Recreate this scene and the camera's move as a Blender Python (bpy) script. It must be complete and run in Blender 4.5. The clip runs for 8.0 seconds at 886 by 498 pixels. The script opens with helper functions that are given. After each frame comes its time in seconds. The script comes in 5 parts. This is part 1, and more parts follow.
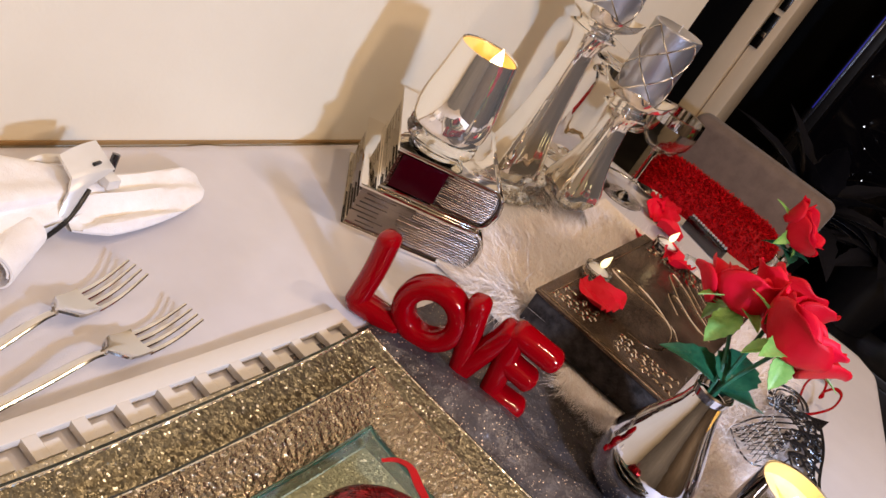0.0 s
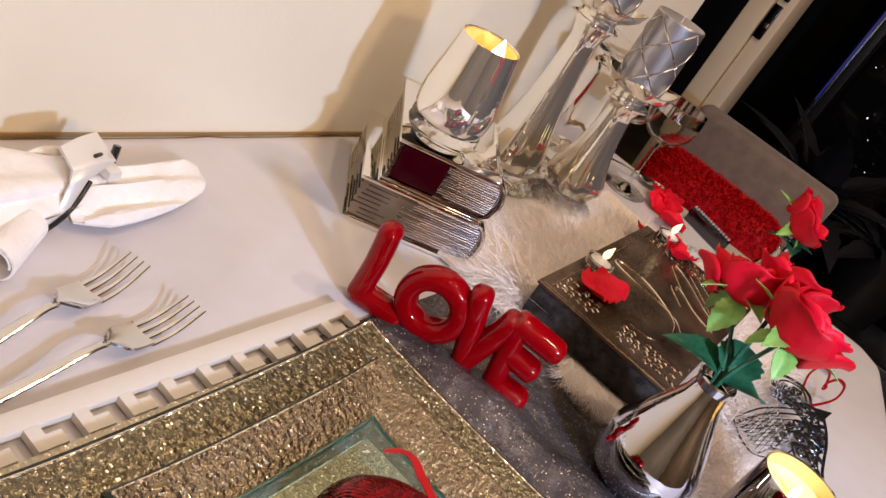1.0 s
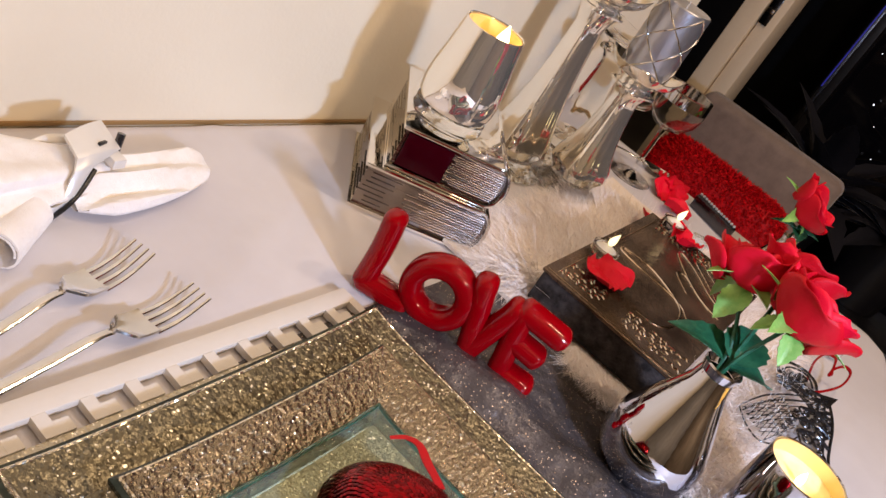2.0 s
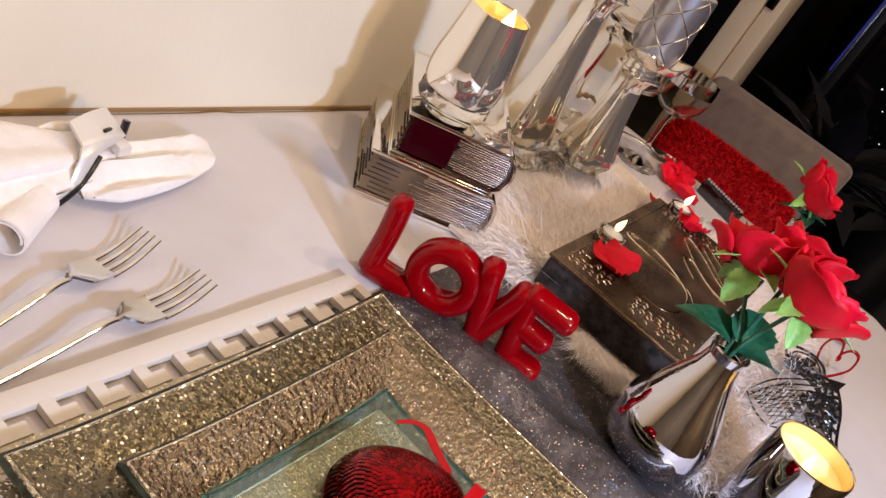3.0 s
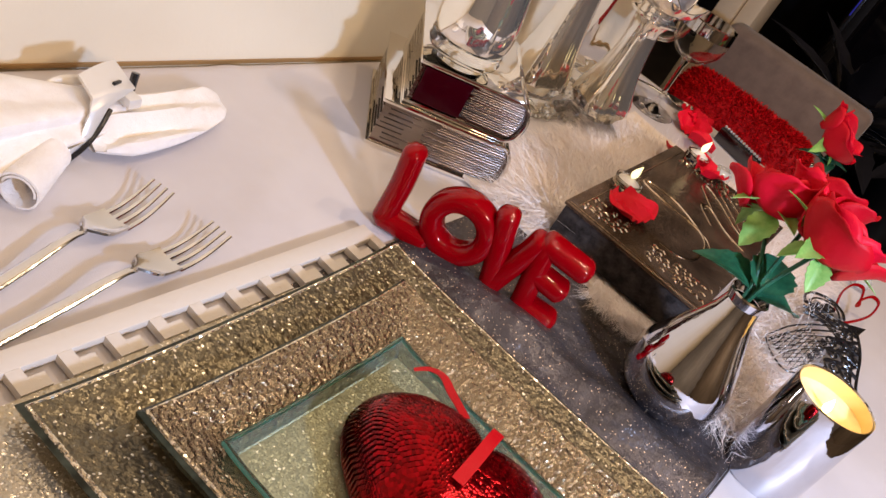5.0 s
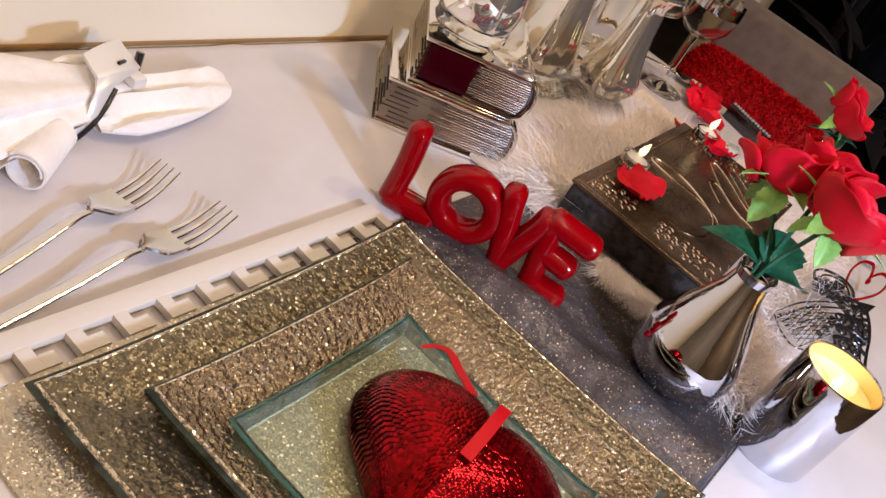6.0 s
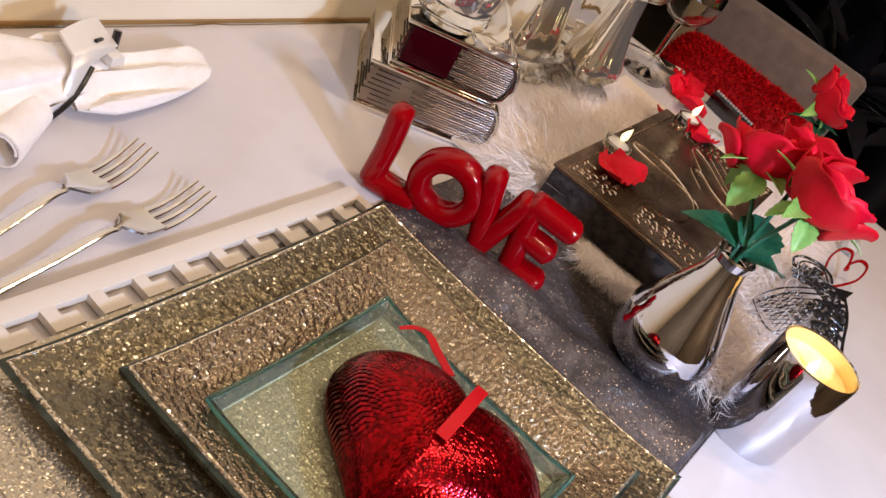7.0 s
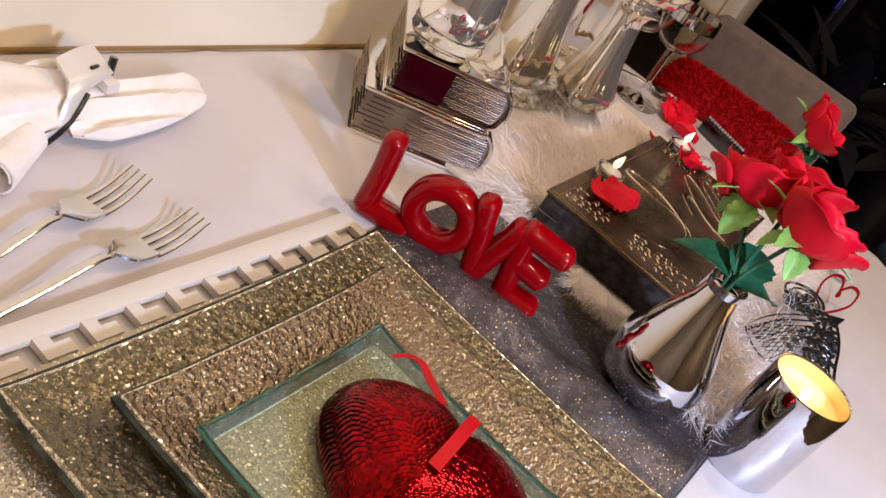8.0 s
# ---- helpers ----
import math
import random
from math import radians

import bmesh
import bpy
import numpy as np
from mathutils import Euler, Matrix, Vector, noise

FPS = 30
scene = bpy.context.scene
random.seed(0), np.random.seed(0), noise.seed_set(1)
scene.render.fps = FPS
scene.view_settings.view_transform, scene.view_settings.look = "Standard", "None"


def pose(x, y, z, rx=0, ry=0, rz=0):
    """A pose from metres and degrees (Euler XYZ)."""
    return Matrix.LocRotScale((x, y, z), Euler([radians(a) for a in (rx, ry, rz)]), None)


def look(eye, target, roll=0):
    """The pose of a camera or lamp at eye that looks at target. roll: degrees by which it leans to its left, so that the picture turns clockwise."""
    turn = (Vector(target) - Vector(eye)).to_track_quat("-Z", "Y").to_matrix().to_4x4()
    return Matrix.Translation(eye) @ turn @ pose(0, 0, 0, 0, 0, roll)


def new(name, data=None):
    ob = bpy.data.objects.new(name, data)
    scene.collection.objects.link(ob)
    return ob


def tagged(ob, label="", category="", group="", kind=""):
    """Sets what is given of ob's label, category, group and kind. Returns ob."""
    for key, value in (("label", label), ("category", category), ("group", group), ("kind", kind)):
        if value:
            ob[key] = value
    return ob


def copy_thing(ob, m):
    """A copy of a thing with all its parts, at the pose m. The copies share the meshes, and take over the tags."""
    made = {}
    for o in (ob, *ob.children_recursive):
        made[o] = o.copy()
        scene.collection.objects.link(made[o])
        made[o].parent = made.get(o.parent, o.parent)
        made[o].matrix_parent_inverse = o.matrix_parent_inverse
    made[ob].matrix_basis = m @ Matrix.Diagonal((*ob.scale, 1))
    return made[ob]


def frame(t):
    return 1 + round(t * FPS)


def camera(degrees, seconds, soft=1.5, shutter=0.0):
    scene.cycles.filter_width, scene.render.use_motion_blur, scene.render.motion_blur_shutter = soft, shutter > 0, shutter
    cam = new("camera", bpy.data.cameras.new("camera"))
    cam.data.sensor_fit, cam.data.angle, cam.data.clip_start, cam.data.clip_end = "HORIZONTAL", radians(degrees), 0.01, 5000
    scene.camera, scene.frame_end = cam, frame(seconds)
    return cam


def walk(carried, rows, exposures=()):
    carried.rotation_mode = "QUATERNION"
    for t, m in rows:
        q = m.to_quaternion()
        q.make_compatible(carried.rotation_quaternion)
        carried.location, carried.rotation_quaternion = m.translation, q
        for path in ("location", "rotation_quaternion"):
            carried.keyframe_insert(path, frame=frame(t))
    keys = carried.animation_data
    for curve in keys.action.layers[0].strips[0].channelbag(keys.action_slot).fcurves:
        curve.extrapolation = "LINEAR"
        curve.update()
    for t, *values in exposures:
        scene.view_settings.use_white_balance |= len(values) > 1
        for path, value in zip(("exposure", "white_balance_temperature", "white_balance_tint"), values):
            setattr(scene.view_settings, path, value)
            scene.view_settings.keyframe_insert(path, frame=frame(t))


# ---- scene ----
cam = camera(55.0, 8.0, soft=1.5)
walk(cam, [
    (0.0, pose(0.0000, 0.0000, 1.1700, 57.556, -27.760, 37.493)),
    (0.5, pose(0.0006, 0.0010, 1.1687, 57.415, -27.651, 37.519)),
    (1.0, pose(0.0010, 0.0009, 1.1679, 57.104, -27.538, 37.543)),
    (1.5, pose(0.0010, 0.0011, 1.1668, 56.657, -27.404, 37.625)),
    (3.0, pose(0.0030, 0.0019, 1.1633, 55.455, -26.701, 37.909)),
    (3.5, pose(0.0038, 0.0025, 1.1614, 54.753, -26.411, 38.002)),
    (4.0, pose(0.0044, 0.0026, 1.1597, 54.130, -26.116, 38.019)),
    (4.5, pose(0.0054, 0.0035, 1.1575, 53.292, -25.736, 38.092)),
    (6.0, pose(0.0089, 0.0050, 1.1531, 51.214, -24.701, 38.444)),
    (6.5, pose(0.0112, 0.0058, 1.1518, 50.753, -24.797, 38.362)),
    (7.0, pose(0.0148, 0.0071, 1.1514, 50.661, -25.589, 37.889)),
    (7.5, pose(0.0138, 0.0074, 1.1536, 51.317, -25.885, 37.770)),
    (8.0, pose(0.0122, 0.0072, 1.1554, 52.185, -26.041, 37.650)),
])

# ---- light ----
world = bpy.data.worlds.new("night_room")
scene.world = world
world.use_nodes = True
world.node_tree.nodes["Background"].inputs[0].default_value = (0.02, 0.025, 0.05, 1)
world.node_tree.nodes["Background"].inputs[1].default_value = 0.3


def area_lamp(name, eye, target, size, watts, colour):
    data = bpy.data.lights.new(name, "AREA")
    data.shape, data.size, data.energy, data.color = "DISK", size, watts, colour
    ob = new(name, data)
    ob.matrix_world = look(eye, target)
    return ob


area_lamp("side_lamp_light", (0.52, 0.25, 1.19), (0.0, 0.66, 0.78), 0.06, 10.5, (0.47, 0.645, 1.0))
pendant = bpy.data.lights.new("pendant_lamp_light", "POINT")
pendant.energy, pendant.color, pendant.shadow_soft_size = 90.0, (1.0, 0.69, 0.42), 0.11
new("pendant_lamp_light", pendant).location = (1.5, -0.5, 1.9)
for lamp_x, lamp_y, watts in ((0.15, 0.0, 3.2), (0.55, 0.45, 3.2), (0.05, 0.98, 8.0), (0.75, -0.35, 3.2), (0.42, 1.15, 8.0)):
    area_lamp("ceiling_lamp_light", (lamp_x, lamp_y, 2.42), (lamp_x - 0.1, lamp_y, 0.75), 0.05, watts, (1.0, 0.74, 0.50))
scene.view_settings.exposure = -0.42

TZ = 0.75  # height of the table top


# ---- materials ----
def mat(name, colour, rough=0.5, metal=0.0, **more):
    m = bpy.data.materials.new(name)
    m.use_nodes = True
    b = m.node_tree.nodes["Principled BSDF"]
    b.inputs["Base Color"].default_value = (*colour, 1)
    b.inputs["Roughness"].default_value = rough
    b.inputs["Metallic"].default_value = metal
    for key, value in more.items():
        b.inputs[key.replace("_", " ")].default_value = value
    return m


def node(m, kind, **values):
    n = m.node_tree.nodes.new(kind)
    for key, value in values.items():
        n.inputs[key.replace("_", " ")].default_value = value
    return n


def wire(m, a, b):
    m.node_tree.links.new(a, b)


def bsdf(m):
    return m.node_tree.nodes["Principled BSDF"]


def coords(m, stretch=(1, 1, 1)):
    c = node(m, "ShaderNodeTexCoord")
    p = node(m, "ShaderNodeMapping")
    p.inputs["Scale"].default_value = stretch
    wire(m, c.outputs["Object"], p.inputs["Vector"])
    return p.outputs["Vector"]


def bumped(m, scale, depth, detail=4.0, stretch=(1, 1, 1), before=None):
    """Fine relief of noise; depth in metres."""
    n = node(m, "ShaderNodeTexNoise", Scale=scale, Detail=detail)
    wire(m, coords(m, stretch), n.inputs["Vector"])
    b = node(m, "ShaderNodeBump", Strength=1.0, Distance=depth)
    wire(m, n.outputs["Fac"], b.inputs["Height"])
    if before:
        wire(m, before.outputs["Normal"], b.inputs["Normal"])
    wire(m, b.outputs["Normal"], bsdf(m).inputs["Normal"])
    return b


def mottled(m, colour_a, colour_b, scale, low=0.35, high=0.65, detail=5.0, stretch=(1, 1, 1)):
    n = node(m, "ShaderNodeTexNoise", Scale=scale, Detail=detail, Roughness=0.6)
    wire(m, coords(m, stretch), n.inputs["Vector"])
    r = node(m, "ShaderNodeValToRGB")
    r.color_ramp.elements[0].position, r.color_ramp.elements[1].position = low, high
    r.color_ramp.elements[0].color, r.color_ramp.elements[1].color = (*colour_a, 1), (*colour_b, 1)
    wire(m, n.outputs["Fac"], r.inputs["Fac"])
    wire(m, r.outputs["Color"], bsdf(m).inputs["Base Color"])
    return r


def varied(m, colour_a, colour_b, per="object"):
    """Colour that differs from piece to piece."""
    if per == "object":
        r = node(m, "ShaderNodeObjectInfo").outputs["Random"]
    else:
        r = node(m, "ShaderNodeNewGeometry").outputs["Random Per Island"]
    x = node(m, "ShaderNodeMix")
    x.data_type = "RGBA"
    wire(m, r, x.inputs["Factor"])
    x.inputs["A"].default_value, x.inputs["B"].default_value = (*colour_a, 1), (*colour_b, 1)
    wire(m, x.outputs["Result"], bsdf(m).inputs["Base Color"])


def sparkling(m, size, tilt, relief=None):
    """Glitter: every grain of the given size faces its own way."""
    v = node(m, "ShaderNodeTexVoronoi", Scale=1.0 / size)
    wire(m, coords(m), v.inputs["Vector"])
    s = node(m, "ShaderNodeVectorMath")
    s.operation = "SUBTRACT"
    s.inputs[1].default_value = (0.5, 0.5, 0.5)
    wire(m, v.outputs["Color"], s.inputs[0])
    k = node(m, "ShaderNodeVectorMath")
    k.operation = "SCALE"
    k.inputs["Scale"].default_value = tilt
    wire(m, s.outputs["Vector"], k.inputs[0])
    g = node(m, "ShaderNodeNewGeometry")
    a = node(m, "ShaderNodeVectorMath")
    a.operation = "ADD"
    wire(m, k.outputs["Vector"], a.inputs[0])
    if relief:
        n = node(m, "ShaderNodeTexNoise", Scale=relief[0], Detail=3.0)
        wire(m, coords(m), n.inputs["Vector"])
        b = node(m, "ShaderNodeBump", Strength=1.0, Distance=relief[1])
        wire(m, n.outputs["Fac"], b.inputs["Height"])
        wire(m, b.outputs["Normal"], a.inputs[1])
    else:
        wire(m, g.outputs["Normal"], a.inputs[1])
    z = node(m, "ShaderNodeVectorMath")
    z.operation = "NORMALIZE"
    wire(m, a.outputs["Vector"], z.inputs[0])
    wire(m, z.outputs["Vector"], bsdf(m).inputs["Normal"])


def flecks(m, size, share, colour):
    """Single bright grains strewn over a surface: every grain of that size has its chance of share."""
    v = node(m, "ShaderNodeTexVoronoi", Scale=1.0 / size)
    wire(m, coords(m), v.inputs["Vector"])
    s = node(m, "ShaderNodeSeparateColor")
    wire(m, v.outputs["Color"], s.inputs["Color"])
    g = node(m, "ShaderNodeMath")
    g.operation = "GREATER_THAN"
    g.inputs[1].default_value = 1.0 - share
    wire(m, s.outputs["Red"], g.inputs[0])
    x = node(m, "ShaderNodeMix")
    x.data_type = "RGBA"
    wire(m, g.outputs["Value"], x.inputs["Factor"])
    base = bsdf(m).inputs["Base Color"]
    x.inputs["A"].default_value = base.default_value
    if base.links:
        wire(m, base.links[0].from_socket, x.inputs["A"])
    x.inputs["B"].default_value = (*colour, 1)
    wire(m, x.outputs["Result"], base)


cream_paint = mat("cream_paint", (0.80, 0.70, 0.54), 0.55)
mottled(cream_paint, (0.79, 0.705, 0.565), (0.83, 0.765, 0.625), 3.0)
bumped(cream_paint, 220, 0.0002)
post_paint = mat("post_paint", (0.52, 0.41, 0.30), 0.5)
mottled(post_paint, (0.74, 0.62, 0.47), (0.82, 0.70, 0.55), 4)
bumped(post_paint, 180, 0.0005)
# near black: the darkness of the room's unlit end is put into the colour
unlit_dark_paint = mat("unlit_dark_paint", (0.008, 0.008, 0.011), 0.4)
bumped(unlit_dark_paint, 60, 0.001)
ceiling_paint = mat("ceiling_paint", (0.24, 0.22, 0.19), 0.7)
bumped(ceiling_paint, 150, 0.0006)
floor_tile = mat("floor_tile", (0.16, 0.13, 0.10), 0.3)
mottled(floor_tile, (0.12, 0.095, 0.075), (0.19, 0.16, 0.13), 6)
grey_paint = mat("grey_paint", (0.40, 0.40, 0.42), 0.5)
mottled(grey_paint, (0.25, 0.25, 0.27), (0.32, 0.32, 0.34), 3)
bumped(grey_paint, 180, 0.0004)
brown_paint = mat("brown_paint", (0.16, 0.13, 0.105), 0.5)
mottled(brown_paint, (0.13, 0.105, 0.085), (0.19, 0.155, 0.125), 3)
bumped(brown_paint, 180, 0.0004)
gilt = mat("gilt_trim", (0.36, 0.22, 0.09), 0.4, 0.3)
bumped(gilt, 120, 0.0004)
black_glass = mat("black_glass", (0.004, 0.004, 0.007), 0.08)
bumped(black_glass, 5, 0.002, 2)
cloth = mat("satin_cloth", (0.72, 0.69, 0.72), 0.42)
mottled(cloth, (0.56, 0.530, 0.555), (0.63, 0.605, 0.63), 5)
bumped(cloth, 900, 0.00012, 2, before=bumped(cloth, 5, 0.008, 2))
table_wood = mat("table_wood", (0.75, 0.70, 0.62), 0.4)
mottled(table_wood, (0.70, 0.64, 0.56), (0.8, 0.76, 0.68), 8)
chrome = mat("chrome", (0.64, 0.64, 0.68), 0.04, 1.0)
bumped(chrome, 60, 0.0003, 2)
mirror_silver = mat("mirror_silver", (0.94, 0.91, 0.86), 0.05, 1.0)
bumped(mirror_silver, 40, 0.0003, 2)
silvered_glass = mat("mercury_glass", (0.97, 0.93, 0.85), 0.035, 0.91)
bumped(silvered_glass, 40, 0.0003, 2)
satin_steel = mat("satin_steel", (0.78, 0.76, 0.74), 0.42, 0.35)
bumped(satin_steel, 150, 0.0003, 3)
steel = mat("polished_steel", (0.75, 0.73, 0.70), 0.16, 1.0)
bumped(steel, 120, 0.0002, 3)
page_dark = mat("dark_page_groove", (0.055, 0.045, 0.042), 0.25, 0.8)
page_silver = mat("ribbed_silver", (0.27, 0.238, 0.226), 0.12, 1.0)
bumped(page_silver, 60, 0.0003, 2, stretch=(0.1, 0.1, 8))
burgundy = mat("burgundy_enamel", (0.030, 0.0006, 0.003), 0.10, Specular_IOR_Level=0.08)
bumped(burgundy, 80, 0.0003, 2)
red_glaze = mat("red_glaze", (0.245, 0.0001, 0.003), 0.015, Specular_IOR_Level=0.34)
bumped(red_glaze, 55, 0.00012, 2)
clear_glass = mat("clear_glass", (0.97, 0.97, 0.94), 0.02, Transmission_Weight=1.0, IOR=1.48)
bumped(clear_glass, 60, 0.0003, 2)
teal_edge = mat("teal_glass_edge", (0.05, 0.33, 0.27), 0.06, Transmission_Weight=0.2)
bumped(teal_edge, 90, 0.0004, 2)
plate_edge = mat("glitter_edge", (0.78, 0.70, 0.54), 0.18, 0.9)
sparkling(plate_edge, 0.0015, 0.6)
flecks(plate_edge, 0.0020, 0.10, (1.0, 0.93, 0.80))
# glass side coloured nearly black, so it also reads as shadow under the lip
shadow_gap_side = mat("shadowed_glass_side", (0.03, 0.035, 0.03), 0.2, Specular_IOR_Level=0.25)
mottled(shadow_gap_side, (0.012, 0.014, 0.010), (0.055, 0.066, 0.05), 60)
thin_glass = mat("thin_glass", (0.98, 0.97, 0.95), 0.02, Transmission_Weight=1.0, IOR=1.16)
bumped(thin_glass, 70, 0.0004, 2)
green_glass = mat("green_edged_glass", (0.66, 0.86, 0.77), 0.03, Transmission_Weight=0.93, IOR=1.5)
bumped(green_glass, 70, 0.0010, 2)
candle_silver = mat("silver_wax", (0.50, 0.50, 0.54), 0.28, 0.85)
bumped(candle_silver, 300, 0.0002, 2)
# weak emission stands in for the flame's light inside the wax
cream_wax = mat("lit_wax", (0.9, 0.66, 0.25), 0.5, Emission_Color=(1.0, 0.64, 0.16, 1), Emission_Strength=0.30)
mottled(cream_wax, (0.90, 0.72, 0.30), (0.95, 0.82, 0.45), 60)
# golden colour on an added liner, for candle glow on the inner walls
glow_lining = mat("glow_lining", (0.82, 0.60, 0.25), 0.35, 0.3)
bumped(glow_lining, 80, 0.0003)
flame_mat = mat("flame", (1, 0.85, 0.5), 0.5, Emission_Color=(1.0, 0.80, 0.42, 1), Emission_Strength=14.0)
flame_soft = mat("small_flame", (1, 0.9, 0.55), 0.5, Emission_Color=(1.0, 0.90, 0.50, 1), Emission_Strength=2.2)
glitter_mat = mat("champagne_glitter", (0.52, 0.47, 0.37), 0.30, 0.85)
sparkling(glitter_mat, 0.0010, 0.5)
flecks(glitter_mat, 0.0012, 0.04, (1.0, 0.95, 0.85))
glitter_plate = mat("gold_glitter", (0.170, 0.148, 0.100), 0.30, 0.85)
sparkling(glitter_plate, 0.0015, 0.40, (170, 0.0018))
flecks(glitter_plate, 0.0014, 0.025, (1.0, 0.93, 0.78))
hammered = mat("hammered_gold", (0.275, 0.225, 0.160), 0.22, 0.95)
sparkling(hammered, 0.0012, 0.22, (240, 0.0030))
flecks(hammered, 0.0013, 0.020, (1.0, 0.92, 0.80))
green_glitter = mat("green_glitter", (0.30, 0.32, 0.22), 0.40, 0.6)
sparkling(green_glitter, 0.0010, 0.42, (150, 0.0008))
flecks(green_glitter, 0.0014, 0.02, (0.9, 0.9, 0.7))
runner_satin = mat("grey_satin", (0.2, 0.18, 0.18), 0.36, 0.4)
mottled(runner_satin, (0.045, 0.039, 0.042), (0.098, 0.087, 0.093), 14)
sparkling(runner_satin, 0.0009, 0.40, (17, 0.016))
flecks(runner_satin, 0.0007, 0.014, (0.95, 0.72, 0.52))
white_plastic = mat("white_plastic", (0.66, 0.62, 0.58), 0.35)
bumped(white_plastic, 200, 0.0002)
napkin_cloth = mat("white_linen", (0.84, 0.80, 0.77), 0.7, Sheen_Weight=0.3)
mottled(napkin_cloth, (0.85, 0.80, 0.78), (0.91, 0.89, 0.89), 40)
bumped(napkin_cloth, 900, 0.0006, 2, before=bumped(napkin_cloth, 22, 0.007, 4))
black_enamel = mat("black_enamel", (0.012, 0.011, 0.012), 0.25)
bumped(black_enamel, 150, 0.0002)
smoke_satin = mat("smoky_satin", (0.36, 0.34, 0.35), 0.35, 0.3)
bumped(smoke_satin, 120, 0.0006)
gunmetal = mat("gunmetal", (0.10, 0.10, 0.11), 0.22, 1.0)
bumped(gunmetal, 200, 0.0003)
foot_glass = mat("moulded_glass", (0.98, 0.96, 0.90), 0.03, Transmission_Weight=1.0, IOR=1.34)
bumped(foot_glass, 130, 0.0010, 2)
fur_mat = mat("pale_fur", (0.8, 0.72, 0.69), 0.5)
varied(fur_mat, (0.80, 0.71, 0.67), (0.95, 0.91, 0.90), "island")
fur_ground = mat("fur_backing", (0.76, 0.67, 0.60), 0.9)
bumped(fur_ground, 150, 0.003)
bronze_cover = mat("bronze_cover", (0.16, 0.105, 0.07), 0.26, 0.75)
mottled(bronze_cover, (0.08, 0.052, 0.036), (0.24, 0.165, 0.112), 22)
bumped(bronze_cover, 160, 0.0007)
album_side = mat("album_velvet", (0.03, 0.025, 0.025), 0.7, Specular_IOR_Level=0.2)
mottled(album_side, (0.012, 0.010, 0.010), (0.055, 0.047, 0.047), 90)
bumped(album_side, 300, 0.001)
emboss = mat("bright_emboss", (0.78, 0.66, 0.52), 0.16, 1.0)
bumped(emboss, 200, 0.0004)
petal_mat = mat("red_petal", (0.6, 0.004, 0.018), 0.5, Specular_IOR_Level=0.2)
varied(petal_mat, (0.46, 0.001, 0.009), (0.74, 0.005, 0.030))
bumped(petal_mat, 900, 0.0002, 2, before=bumped(petal_mat, 120, 0.0008, 3))
leaf_dark = mat("dark_leaf", (0.012, 0.075, 0.045), 0.4)
mottled(leaf_dark, (0.008, 0.075, 0.040), (0.025, 0.15, 0.075), 90)
bumped(leaf_dark, 260, 0.0006)
leaf_light = mat("sepal_green", (0.20, 0.42, 0.09), 0.45)
mottled(leaf_light, (0.13, 0.34, 0.06), (0.30, 0.52, 0.14), 70)
bumped(leaf_light, 260, 0.0006)
heart_mat = mat("red_sequin", (0.16, 0.001, 0.005), 0.3, 0.4)
sequin_mat = mat("sequin", (0.40, 0.002, 0.01), 0.16, 0.85)
varied(sequin_mat, (0.12, 0.0003, 0.002), (0.40, 0.001, 0.007), "island")
ribbon_mat = mat("red_ribbon", (0.46, 0.002, 0.008), 0.35, Specular_IOR_Level=0.3)
bumped(ribbon_mat, 900, 0.0002)
chair_fabric = mat("taupe_fabric", (0.20, 0.155, 0.14), 0.8, Sheen_Weight=0.3)
mottled(chair_fabric, (0.17, 0.122, 0.103), (0.23, 0.17, 0.145), 30)
bumped(chair_fabric, 800, 0.0006)
red_shag = mat("red_shag", (0.5, 0.006, 0.012), 0.6, Specular_IOR_Level=0.2)
varied(red_shag, (0.35, 0.001, 0.004), (0.80, 0.004, 0.012), "island")
crystal = mat("crystal", (0.9, 0.9, 0.88), 0.03, Transmission_Weight=0.7, IOR=1.6)
bumped(crystal, 200, 0.001, 1)
blue_light = mat("blue_strip", (0.05, 0.05, 0.4), 0.4, Emission_Color=(0.06, 0.07, 1.0, 1), Emission_Strength=0.18)
# emission for the specks that imitate reflections in the window glass
speck_mat = mat("glowing_speck", (0.9, 0.9, 1.0), 0.3, Emission_Color=(0.85, 0.88, 1.0, 1), Emission_Strength=2.5)
# leaf colour holds the shade; green is left out
shade_black_leaf = mat("shade_black_leaf", (0.020, 0.020, 0.028), 0.4)
bumped(shade_black_leaf, 60, 0.001)


# ---- helpers for meshes ----
def part(name, bm, material, parent=None, label="", sharp=38):
    me = bpy.data.meshes.new(name)
    bm.normal_update()
    bm.to_mesh(me)
    bm.free()
    me.materials.append(material)
    me.polygons.foreach_set("use_smooth", [True] * len(me.polygons))
    me.set_sharp_from_angle(angle=radians(sharp))
    ob = new(name, me)
    if parent:
        ob.parent = parent
    if label:
        ob["label"] = label
    return ob


def from_lists(name, verts, faces, material, parent=None, label=""):
    me = bpy.data.meshes.new(name)
    me.from_pydata(verts, [], faces)
    me.materials.append(material)
    me.polygons.foreach_set("use_smooth", [True] * len(me.polygons))
    ob = new(name, me)
    if parent:
        ob.parent = parent
    if label:
        ob["label"] = label
    return ob


def thing(name, m, label, category, group=""):
    ob = new(name)
    ob.empty_display_size = 0.03
    ob.matrix_world = m
    return tagged(ob, label, category, group)


